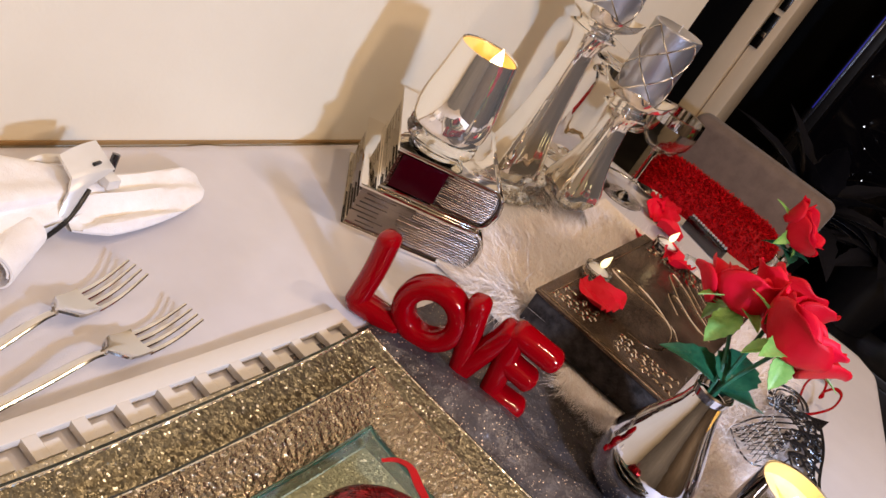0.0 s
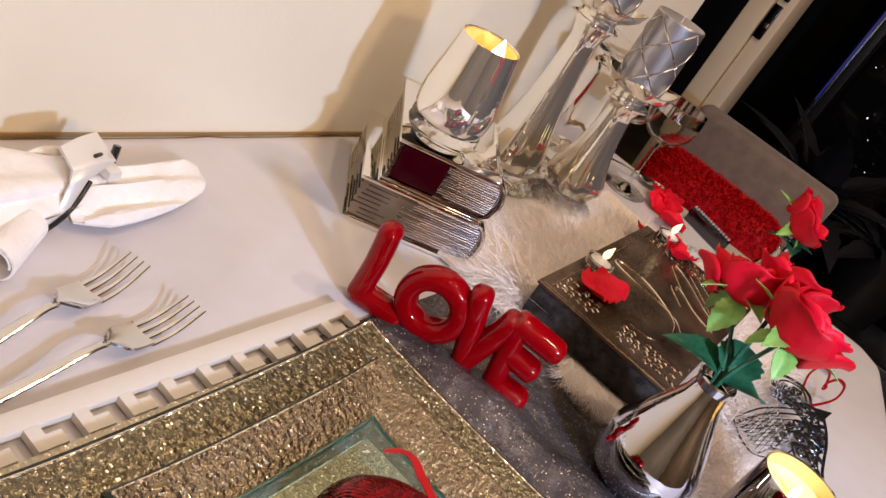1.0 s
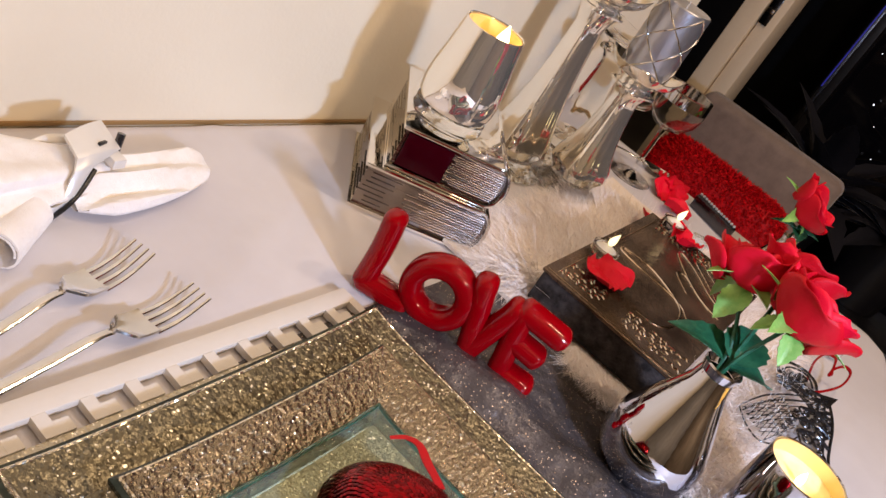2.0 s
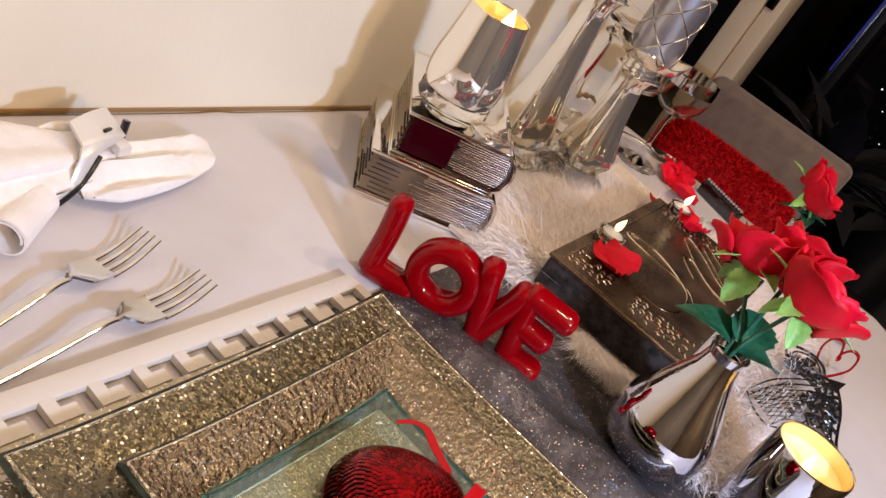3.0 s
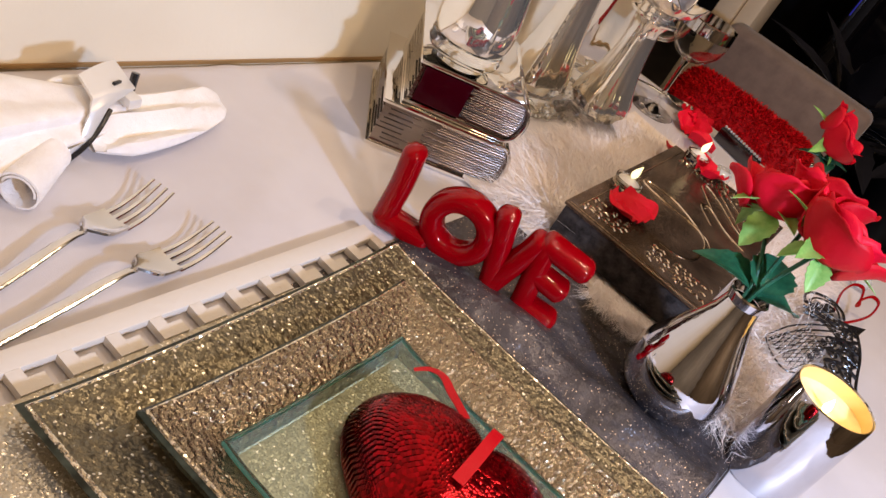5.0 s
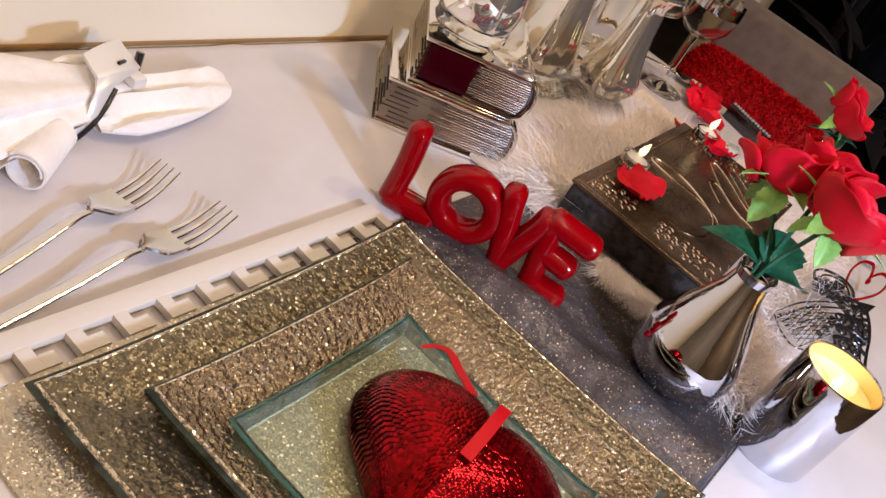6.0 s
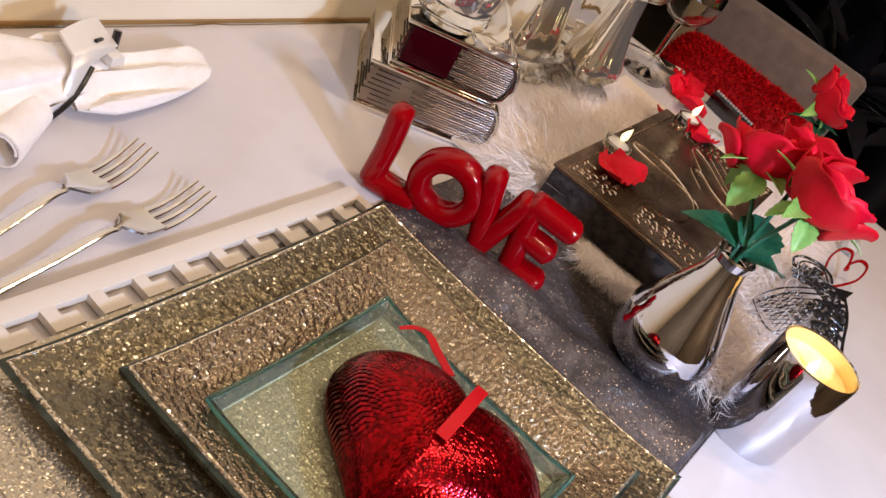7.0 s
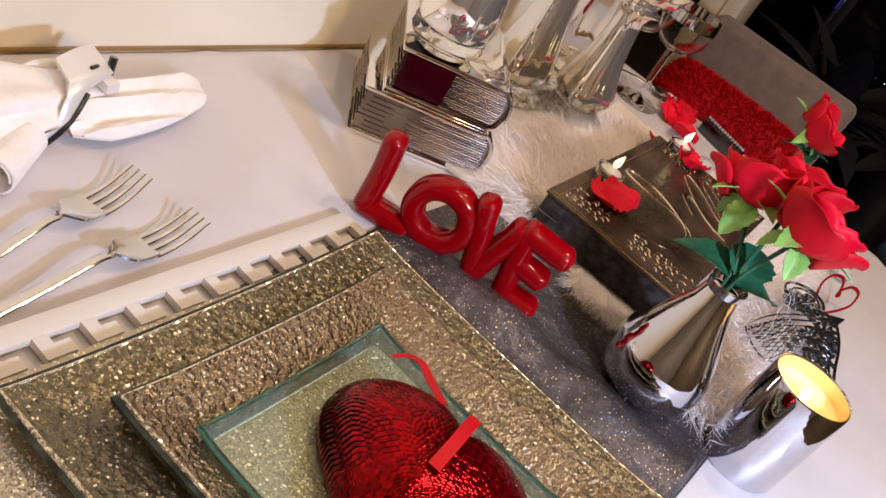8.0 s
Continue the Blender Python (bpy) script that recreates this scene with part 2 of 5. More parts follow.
def add_box(bm, x0, x1, y0, y1, z0, z1, bevel=0.0, seg=2):
    r = bmesh.ops.create_cube(bm, size=1.0, matrix=Matrix.Translation(((x0 + x1) / 2, (y0 + y1) / 2, (z0 + z1) / 2)) @ Matrix.Diagonal((x1 - x0, y1 - y0, z1 - z0, 1)))
    if bevel:
        edges = list({e for v in r["verts"] for e in v.link_edges})
        bmesh.ops.bevel(bm, geom=edges, offset=bevel, segments=seg, affect="EDGES", profile=0.5)


def box(*a, bevel=0.0, seg=2):
    bm = bmesh.new()
    add_box(bm, *a, bevel=bevel, seg=seg)
    return bm


def lathe(profile, n=40, wave=None):
    """Turned body from (radius, height) pairs; wave(angle, radius, height) gives a factor on the radius."""
    bm = bmesh.new()
    rings = []
    for r, z in profile:
        if r < 1e-6:
            rings.append([bm.verts.new((0, 0, z))])
            continue
        ring = []
        for k in range(n):
            a = 2 * math.pi * k / n
            f = wave(a, r, z) if wave else 1.0
            ring.append(bm.verts.new((r * f * math.cos(a), r * f * math.sin(a), z)))
        rings.append(ring)
    for a, b in zip(rings, rings[1:]):
        for k in range(n):
            if len(a) == 1 and len(b) == 1:
                continue
            if len(a) == 1:
                bm.faces.new((a[0], b[k], b[(k + 1) % n]))
            elif len(b) == 1:
                bm.faces.new((a[k], b[0], a[(k + 1) % n]))
            else:
                bm.faces.new((a[k], a[(k + 1) % n], b[(k + 1) % n], b[k]))
    bmesh.ops.recalc_face_normals(bm, faces=bm.faces)
    return bm


def smooth_line(points, steps=8, closed=False):
    """Catmull-Rom through the points."""
    pts = [Vector(q) for q in points]
    out, n = [], len(pts)
    last = n if closed else n - 1
    for i in range(last):
        p0, p1, p2, p3 = (pts[(i - 1) % n] if closed or i else pts[0], pts[i], pts[(i + 1) % n], pts[(i + 2) % n] if closed or i + 2 < n else pts[-1])
        for s in range(steps):
            t = s / steps
            out.append(0.5 * ((2 * p1) + (p2 - p0) * t + (2 * p0 - 5 * p1 + 4 * p2 - p3) * t * t + (3 * p1 - p0 - 3 * p2 + p3) * t ** 3))
    if not closed:
        out.append(pts[-1])
    return out


def add_tube(bm, line, radius, n=8, closed=False, taper=None, flat=1.0, cap=True):
    """A rod along a line; taper(u) scales its radius, flat squeezes it along z."""
    rings, count = [], len(line)
    for i, q in enumerate(line):
        a = line[(i - 1) % count] if closed or i else line[0]
        b = line[(i + 1) % count] if closed or i + 1 < count else line[-1]
        d = (b - a).normalized() if (b - a).length > 1e-9 else Vector((1, 0, 0))
        side = d.cross(Vector((0, 0, 1)))
        side = side.normalized() if side.length > 1e-3 else Vector((1, 0, 0))
        over = side.cross(d).normalized()
        r = radius * (taper(i / max(1, count - 1)) if taper else 1.0)
        rings.append([bm.verts.new(q + side * r * math.cos(2 * math.pi * k / n) + over * r * flat * math.sin(2 * math.pi * k / n)) for k in range(n)])
    pairs = list(zip(rings, rings[1:])) + ([(rings[-1], rings[0])] if closed else [])
    for a, b in pairs:
        for k in range(n):
            bm.faces.new((a[k], a[(k + 1) % n], b[(k + 1) % n], b[k]))
    if cap and not closed:
        bm.faces.new(rings[0][::-1])
        bm.faces.new(rings[-1])
    return bm


def tube(line, radius, **more):
    bm = bmesh.new()
    add_tube(bm, line, radius, **more)
    bmesh.ops.recalc_face_normals(bm, faces=bm.faces)
    return bm


def sheet(nu, nv, place, thick=0.0):
    """A curved sheet; place(u, v) gives its points; thick gives it a back along -normal."""
    bm = bmesh.new()
    g = [[bm.verts.new(place(i / nu, j / nv)) for j in range(nv + 1)] for i in range(nu + 1)]
    for i in range(nu):
        for j in range(nv):
            bm.faces.new((g[i][j], g[i + 1][j], g[i + 1][j + 1], g[i][j + 1]))
    if thick:
        bm.normal_update()
        bmesh.ops.solidify(bm, geom=list(bm.faces), thickness=thick)
    return bm


def strands(name, roots, length, width, lean, material, parent=None, label="", seed=1, curl=0.6):
    """Soft hair: bent tapered blades; lean(x, y) is the way in which the hair lies."""
    rng = random.Random(seed)
    verts, faces = [], []
    for root in roots:
        l = length * rng.uniform(0.45, 1.15)
        a = rng.uniform(0, 6.283)
        d = Vector(lean(root[0], root[1])) + Vector((math.cos(a), math.sin(a), 0)) * curl + Vector((0, 0, rng.uniform(0.1, 0.9)))
        d.normalize()
        bend = Vector((rng.uniform(-1, 1), rng.uniform(-1, 1), rng.uniform(-1.3, 0.1))) * 0.9
        side = d.cross(Vector((rng.uniform(-1, 1), rng.uniform(-1, 1), 1))).normalized() * width * rng.uniform(0.6, 1.3)
        base, q, n0 = Vector(root), Vector(root), len(verts)
        for k in range(4):
            w = (1.0, 0.85, 0.6, 0.15)[k]
            verts.extend(((q + side * w)[:], (q - side * w)[:]))
            d = (d + bend * 0.45).normalized()
            q = q + d * l / 3
            q.z = max(q.z, base.z + 0.0005)
        for k in range(3):
            i = n0 + 2 * k
            faces.append((i, i + 1, i + 3, i + 2))
    return from_lists(name, verts, faces, material, parent, label)


# ---- the room ----
def wall_line(y):
    return -0.514 + 0.1324 * (y - 0.381)


def slab(name, corners, z0, z1, material):
    bm = bmesh.new()
    low = [bm.verts.new((x, y, z0)) for x, y in corners]
    top = [bm.verts.new((x, y, z1)) for x, y in corners]
    n = len(corners)
    bm.faces.new(low[::-1])
    bm.faces.new(top)
    for k in range(n):
        bm.faces.new((low[k], low[(k + 1) % n], top[(k + 1) % n], top[k]))
    bmesh.ops.recalc_face_normals(bm, faces=bm.faces)
    return part(name, bm, material)


def setting(ob, label):
    return tagged(ob, label, kind="structure")


X0, X1, Y0, Y1, ZC = -2.2, 2.8, -2.4, 4.6, 2.5
setting(slab("floor", [(X0, Y0), (X1, Y0), (X1, Y1), (X0, Y1)], -0.1, 0.0, floor_tile), "dark brown tiled floor of the dining room")
# ceiling out of view, its colour lowered to cut bounce and milky reflections
setting(slab("ceiling", [(X0, Y0), (X1, Y0), (X1, Y1), (X0, Y1)], ZC, ZC + 0.1, ceiling_paint), "unseen ceiling, darkened so that less light bounces off it")
setting(slab("wall_west", [(wall_line(Y0) - 0.12, Y0), (wall_line(Y0), Y0), (wall_line(1.40), 1.40), (wall_line(1.40) - 0.12, 1.40)], 0.0, ZC, cream_paint), "cream painted wall beside the table")
# south and east walls are added out of view, toned for chrome reflections
setting(slab("wall_south", [(X0, Y0 - 0.1), (X1, Y0 - 0.1), (X1, Y0), (X0, Y0)], 0.0, ZC, grey_paint), "unseen grey wall behind the diner's side, added for the chrome to reflect")
setting(slab("wall_east", [(X1, Y0), (X1 + 0.1, Y0), (X1 + 0.1, Y1), (X1, Y1)], 0.0, ZC, brown_paint), "unseen brown wall across the room, added for the chrome to reflect")
setting(slab("trim", [(wall_line(-0.9) + 0.0005, -0.9), (wall_line(-0.9) + 0.0020, -0.9), (wall_line(1.31) + 0.0020, 1.31), (wall_line(1.31) + 0.0005, 1.31)], TZ - 0.003, TZ + 0.0010, gilt), "thin gilt trim along the wall at table height")
setting(slab("wall_far_west", [(X0 - 0.1, Y0), (X0, Y0), (X0, Y1), (X0 - 0.1, Y1)], 0.0, ZC, unlit_dark_paint), "wall of the next room, coloured near black because it is unlit")
setting(slab("wall_north", [(X0, Y1), (X1, Y1), (X1, Y1 + 0.1), (X0, Y1 + 0.1)], 0.0, ZC, unlit_dark_paint), "wall at the end of the room, coloured near black because it is unlit")


def door_post():
    post = thing("door_post", pose(-0.506, 2.2, 0), "cream painted door post with a stepped moulding", "door post")
    part("casing", box(0.0, 0.052, 0.0, 0.16, 0.0, ZC - 0.002, bevel=0.004), post_paint, post)
    part("moulding", box(0.0545, 0.098, 0.012, 0.16, 0.0, ZC - 0.002, bevel=0.006), post_paint, post)
    plate = part("latch_plate", box(0.056, 0.078, 0.004, 0.0125, 0.905, 0.995, bevel=0.002), gunmetal, post, "dark metal latch plate")
    bm = box(0.058, 0.076, -0.004, 0.0035, 0.935, 0.948, bevel=0.002)
    part("latch_tongue", bm, steel, plate)
    part("hinge", box(0.060, 0.080, 0.004, 0.0125, 1.008, 1.052, bevel=0.003), gunmetal, post)
    return post


door_post()


def night_window():
    w = new("window_1")
    tagged(w, "tall black window at night with a dark frame", kind="structure")
    part("window_frame", box(-0.36, 2.4, 3.30, 3.36, 0.0, 0.08, bevel=0.004), unlit_dark_paint, w)
    part("window_frame", box(-0.36, 2.4, 3.30, 3.36, 2.40, 2.48, bevel=0.004), unlit_dark_paint, w)
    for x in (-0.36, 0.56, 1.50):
        part("mullion", box(x, x + 0.05, 3.30, 3.36, 0.082, 2.398, bevel=0.004), unlit_dark_paint, w)
    for x in (-0.308, 0.612, 1.552):
        part("pane", box(x, x + 0.866, 3.325, 3.335, 0.082, 2.398), black_glass, w)


night_window()


def blue_strip():
    s = thing("light_strip", pose(-0.322, 3.0, 0.0), "thin blue glowing light strip in the dark", "light strip")
    part("channel", box(-0.012, 0.012, 0, 0.014, 0, 1.4, bevel=0.002), gunmetal, s)
    part("diffuser", box(-0.0022, 0.0022, -0.004, -0.001, 0.76, 1.39, bevel=0.0008), blue_light, s)


# ---- table ----
def dining_table():
    t = thing("dining_table", pose(0, 0, 0), "white dining table pushed against a cream wall", "table")
    outline = [(wall_line(-0.9) + 0.004, -0.9), (0.62, -0.9), (0.315, 0.60), (0.205, 1.10), (0.165, 1.280), (0.118, 1.316), (wall_line(1.316) + 0.004, 1.316)]
    top = slab("tabletop", outline, TZ - 0.034, TZ - 0.004, table_wood)
    top.parent = t
    for x, y in ((-0.55, -0.8), (0.5, -0.8), (-0.30, 1.22), (0.08, 1.22)):
        part("leg", box(x - 0.03, x + 0.03, y - 0.03, y + 0.03, 0.0, TZ - 0.036, bevel=0.004), table_wood, t)
    return outline


TABLE = dining_table()


def cloth_height(x, y):
    """Soft creases of the cloth, in metres above the table."""
    h = 0.0
    for cx, cy, ang, amp, wid in ((-0.40, 0.60, 20, 0.0022, 0.010), (-0.33, 0.50, -62, 0.0016, 0.012), (-0.36, 0.26, 70, 0.0020, 0.014), (0.145, 0.85, 84, 0.0018, 0.006), (0.20, 0.62, 118, 0.0030, 0.016), (0.13, 0.50, 100, 0.0024, 0.014)):
        a = radians(ang)
        d = -(x - cx) * math.sin(a) + (y - cy) * math.cos(a)
        s = (x - cx) * math.cos(a) + (y - cy) * math.sin(a)
        h += amp * math.exp(-(d / wid) ** 2) * math.exp(-(s / 0.16) ** 2)
    return h


def tablecloth():
    bm = bmesh.new()
    nx, ny = 110, 200
    grid = {}
    for j in range(ny + 1):
        y = -0.898 + (1.314 + 0.898) * j / ny
        left = wall_line(y) + 0.005
        right = 0.62 - (y + 0.9) * 0.2033 if y < 0.6 else (0.315 - (y - 0.6) * 0.22 if y < 1.10 else (0.205 - (y - 1.10) * 0.222 if y < 1.28 else 0.165 - (y - 1.28) * 1.306))
        for i in range(nx + 1):
            x = left + (right + 0.003 - left) * i / nx
            grid[i, j] = bm.verts.new((x, y, TZ + cloth_height(x, y) - (0.003 if i in (0, nx) or j in (0, ny) else 0)))
    for j in range(ny):
        for i in range(nx):
            bm.faces.new((grid[i, j], grid[i + 1, j], grid[i + 1, j + 1], grid[i, j + 1]))
    # a short hem that hangs over the free edges
    edges = [e for e in bm.edges if e.is_boundary and min(v.co.x - wall_line(v.co.y) for v in e.verts) > 0.02]
    r = bmesh.ops.extrude_edge_only(bm, edges=edges)
    for v in r["geom"]:
        if isinstance(v, bmesh.types.BMVert):
            v.co.z -= 0.036
    ob = part("tablecloth", bm, cloth)
    return tagged(ob, "pale grey satin tablecloth with soft creases on the table", "tablecloth")


tablecloth()


def grey_runner():
    def place(u, v):
        x = -0.228 + u * 0.312 + 0.004 * math.sin(v * 9)
        y = 0.14 + v * 0.62
        h = 0.0035 + 0.0025 * math.sin(x * 60 + y * 14) * math.sin(y * 25) ** 2
        # the fold that rises along the far side of the plates
        d = (y - 0.565 - 0.05 * (x + 0.07))
        h += 0.012 * math.exp(-(d / 0.020) ** 2) * min(1, max(0, (x + 0.23) * 14))
        if y < 0.535:
            h = min(h, 0.004)
        if v in (0.0, 1.0) or u in (0.0, 1.0):
            h = 0.0022
        return Vector((x, y, TZ + h))
    r = thing("table_runner", pose(0, 0, 0), "grey shimmering satin table runner under the plates", "table runner")
    part("cloth", sheet(70, 110, place, 0.0012), runner_satin, r)
    edge = [place(1.0, k / 60) + Vector((0.0012, 0, 0.0004)) for k in range(61)]
    part("hem", tube(edge, 0.0010, n=6), runner_satin, r, "stitched grey hem")


grey_runner()


def fur_runner():
    f = thing("fur_runner", pose(-0.10, 0.94, TZ + 0.001), "pale pinkish long-haired faux fur runner across the table", "fur runner")
    bm = sheet(24, 30, lambda u, v: Vector(((u - 0.5) * 0.33, (v - 0.5) * 0.44 - 0.03, 0.007 + 0.003 * math.sin(u * 9) * math.sin(v * 11))), 0.005)
    part("backing", bm, fur_ground, f)
    rng = random.Random(5)
    roots = []
    while len(roots) < 34000:
        x, y = rng.uniform(-0.168, 0.168), rng.uniform(-0.252, 0.252)
        if abs(x + 0.01) < 0.075 and -0.225 < y < 0.05 and rng.random() < 0.9:
            continue
        if y < -0.215 and x > -0.09:
            continue
        if x < -0.135 and y < -0.19:
            continue
        if y > 0.17 + 0.25 * x:
            continue
        roots.append((x, y, 0.006))
    hair = strands("hair", roots, 0.032, 0.00026, lambda x, y: (x * 7.0, y * 1.6, 0.0), fur_mat, f, "long pale pinkish hair", 3)
    hair["kind"] = "stuff"
    roots = [(rng.uniform(0.000, 0.072), rng.uniform(-0.254, -0.238), rng.uniform(0.004, 0.013)) for k in range(3600)]
    tuft = strands("hair", roots, 0.040, 0.00022, lambda x, y: (1.5, -2.3, -0.25), fur_mat, f, "white tuft of hair", 8, 0.7)
    tuft["kind"] = "stuff"
    roots = [(rng.uniform(-0.112, -0.066), rng.uniform(-0.232, -0.170), rng.uniform(0.004, 0.018)) for k in range(800)]
    tuft = strands("hair", roots, 0.068, 0.00032, lambda x, y: (-0.5, -1.0, -0.1), fur_mat, f, "loose stringy hair", 18, 0.35)
    tuft["kind"] = "stuff"
    roots = [(rng.uniform(0.105, 0.178), rng.uniform(-0.285, 0.00), rng.uniform(0.004, 0.016)) for k in range(9500)]
    tuft = strands("hair", roots, 0.046, 0.00040, lambda x, y: (0.35, -1.0, 0.15), fur_mat, f, "pinkish hair spilling past the vase", 28, 0.55)
    tuft["kind"] = "stuff"


fur_runner()


# ---- place setting ----
TILT = pose(-0.2555, 0.365, 0, 0, 0, -1.7) @ pose(0.2580, -0.365, 0)  # the mat lies slightly askew


def greek_mat():
    m = thing("placemat", TILT @ pose(0, 0, TZ + 0.002), "white cut-out placemat with a meander border", "placemat")
    y0, y1 = 0.135, 0.522
    part("outer_bar", box(-0.2600, -0.2450, y0, y1, 0, 0.0060, bevel=0.0006), white_plastic, m)
    part("end_bar", box(-0.2449, -0.2279, y1 - 0.008, y1, 0, 0.0060), white_plastic, m)
    part("inner_panel", box(-0.2265, 0.075, y0, y1 - 0.0065, 0, 0.0015, bevel=0.0005), white_plastic, m)
    pitch = 0.0304
    y = y1 - 0.006 - pitch
    while y > y0:
        part("key_bar", box(-0.2449, -0.2279, y, y + 0.0090, 0, 0.0060), white_plastic, m)
        part("key_hook", box(-0.2375, -0.2279, y + 0.00905, y + 0.0185, 0, 0.0060), white_plastic, m)
        y -= pitch


greek_mat()


def square_plate(name, x0, x1, y0, y1, z, rim, lift, well, material, label, well_material=None, thick=0.004, bow=0.0, lip=None, lip_size=0.001, foot=True, band=None, band_out=0.0042):
    """A square plate with a sloping rim, turned-up corners and slightly bowed sides."""
    cx, cy, hx, hy = (x0 + x1) / 2, (y0 + y1) / 2, (x1 - x0) / 2, (y1 - y0) / 2
    p = thing(name, pose(cx, cy, TZ + z), label, "plate")

    def ring_sheet(f0, f1, rise):
        bm = bmesh.new()
        n, rings = 24, 8
        cols = []
        for r in range(rings + 1):
            f = f0 + (f1 - f0) * r / rings
            pts = []
            for side in range(4):
                for k in range(n):
                    u = -1 + 2 * k / n
                    q = (u, -1) if side == 0 else (1, u) if side == 1 else (-u, 1) if side == 2 else (-1, -u)
                    bend = 1 - bow * f * (1 - abs(u) ** 2)
                    x, y = q[0] * hx * f, q[1] * hy * f
                    if side in (0, 2):
                        y *= bend
                    else:
                        x *= bend
                    s = (f - well) / (1 - well) if f > well else 0.0
                    h = rise * s ** 0.8 + lift * s * abs(u) ** 6
                    pts.append(bm.verts.new((x, y, h)))
            cols.append(pts)
        m = 4 * n
        for a, b in zip(cols, cols[1:]):
            for k in range(m):
                bm.faces.new((a[k], b[k], b[(k + 1) % m], a[(k + 1) % m]))
        if f0 < 0.01:
            bmesh.ops.remove_doubles(bm, verts=bm.verts, dist=1e-5)
        bmesh.ops.recalc_face_normals(bm, faces=bm.faces)
        if sum(f.normal.z for f in bm.faces) < 0:
            bmesh.ops.reverse_faces(bm, faces=bm.faces)
        bmesh.ops.solidify(bm, geom=list(bm.faces), thickness=thick)
        return bm
    if foot:
        part("foot", box(-hx * well * 0.8, hx * well * 0.8, -hy * well * 0.8, hy * well * 0.8, -thick - 0.0042, -thick - 0.0002, bevel=0.001), material, p)
    if lip:
        edge = []
        for side in range(4):
            for k in range(24):
                u = -1 + 2 * k / 24
                bend = 1 - bow * (1 - abs(u) ** 2)
                q = (u, -bend) if side == 0 else (bend, u) if side == 1 else (-u, bend) if side == 2 else (-bend, -u)
                edge.append(Vector((q[0] * hx * 1.002, q[1] * hy * 1.002, rim + lift * abs(u) ** 6 - thick * 0.35)))
        part("lip", tube(edge, lip_size, n=8, closed=True), lip, p, "bright rolled lip")
    if band:
        # the ground side of the glass, under the lip; flared to draw the shadow gap
        bm = bmesh.new()
        rows = [[bm.verts.new((q.x * f, q.y * f, q.z - d)) for q in edge] for f, d in ((1.004, 0.0), (1.0 + band_out / hx, thick * 0.30), (1.0 + 0.85 * band_out / hx, thick * 1.1))]
        for a, b in zip(rows, rows[1:]):
            for k in range(len(edge)):
                bm.faces.new((a[k], b[k], b[(k + 1) % len(edge)], a[(k + 1) % len(edge)]))
        bmesh.ops.recalc_face_normals(bm, faces=bm.faces)
        part("side_band", bm, band, p, "greenish glass side, dark where it draws the shadow gap")
    part("rim", ring_sheet(well, 1.0, rim), material, p, "" if not well_material else "sparkling metallic rim")
    part("well", ring_sheet(0.0, well - 0.001, rim), well_material or material, p)
    return p


charger = square_plate("charger", -0.2275, 0.092, 0.172, 0.520, 0.0058, 0.001, 0.0005, 0.88, glitter_mat, "pale champagne glitter square charger on the placemat", thick=0.002, foot=False)
charger.matrix_world = TILT @ charger.matrix_world
square_plate("charger_plate", -0.2145, 0.0795, 0.2034, 0.5125, 0.0140, 0.006, 0.003, 0.80, glitter_plate, "gold and silver glitter square charger plate", thick=0.003, bow=0.018, lip=plate_edge, lip_size=0.0014, band=shadow_gap_side)
square_plate("dinner_plate", -0.1765, 0.0550, 0.2460, 0.4735, 0.0205, 0.010, 0.0030, 0.70, hammered, "hammered silver and gold square dinner plate", thick=0.0055, bow=0.018, lip=plate_edge, lip_size=0.0017, band=shadow_gap_side)
square_plate("salad_plate", -0.1385, 0.0268, 0.2665, 0.4235, 0.0236, 0.009, 0.0035, 0.93, green_glass, "small square glass plate with a green edge and sparkling base", green_glitter, thick=0.003, bow=0.008, lip=clear_glass, lip_size=0.0010, foot=False, band=teal_edge, band_out=0.0012)


def heart_outline(t, size):
    x = 16 * math.sin(t) ** 3
    y = 13 * math.cos(t) - 3.2 * math.cos(2 * t) - 1.6 * math.cos(3 * t) - 0.8 * math.cos(4 * t)
    return x * size / 32, y * size / 32


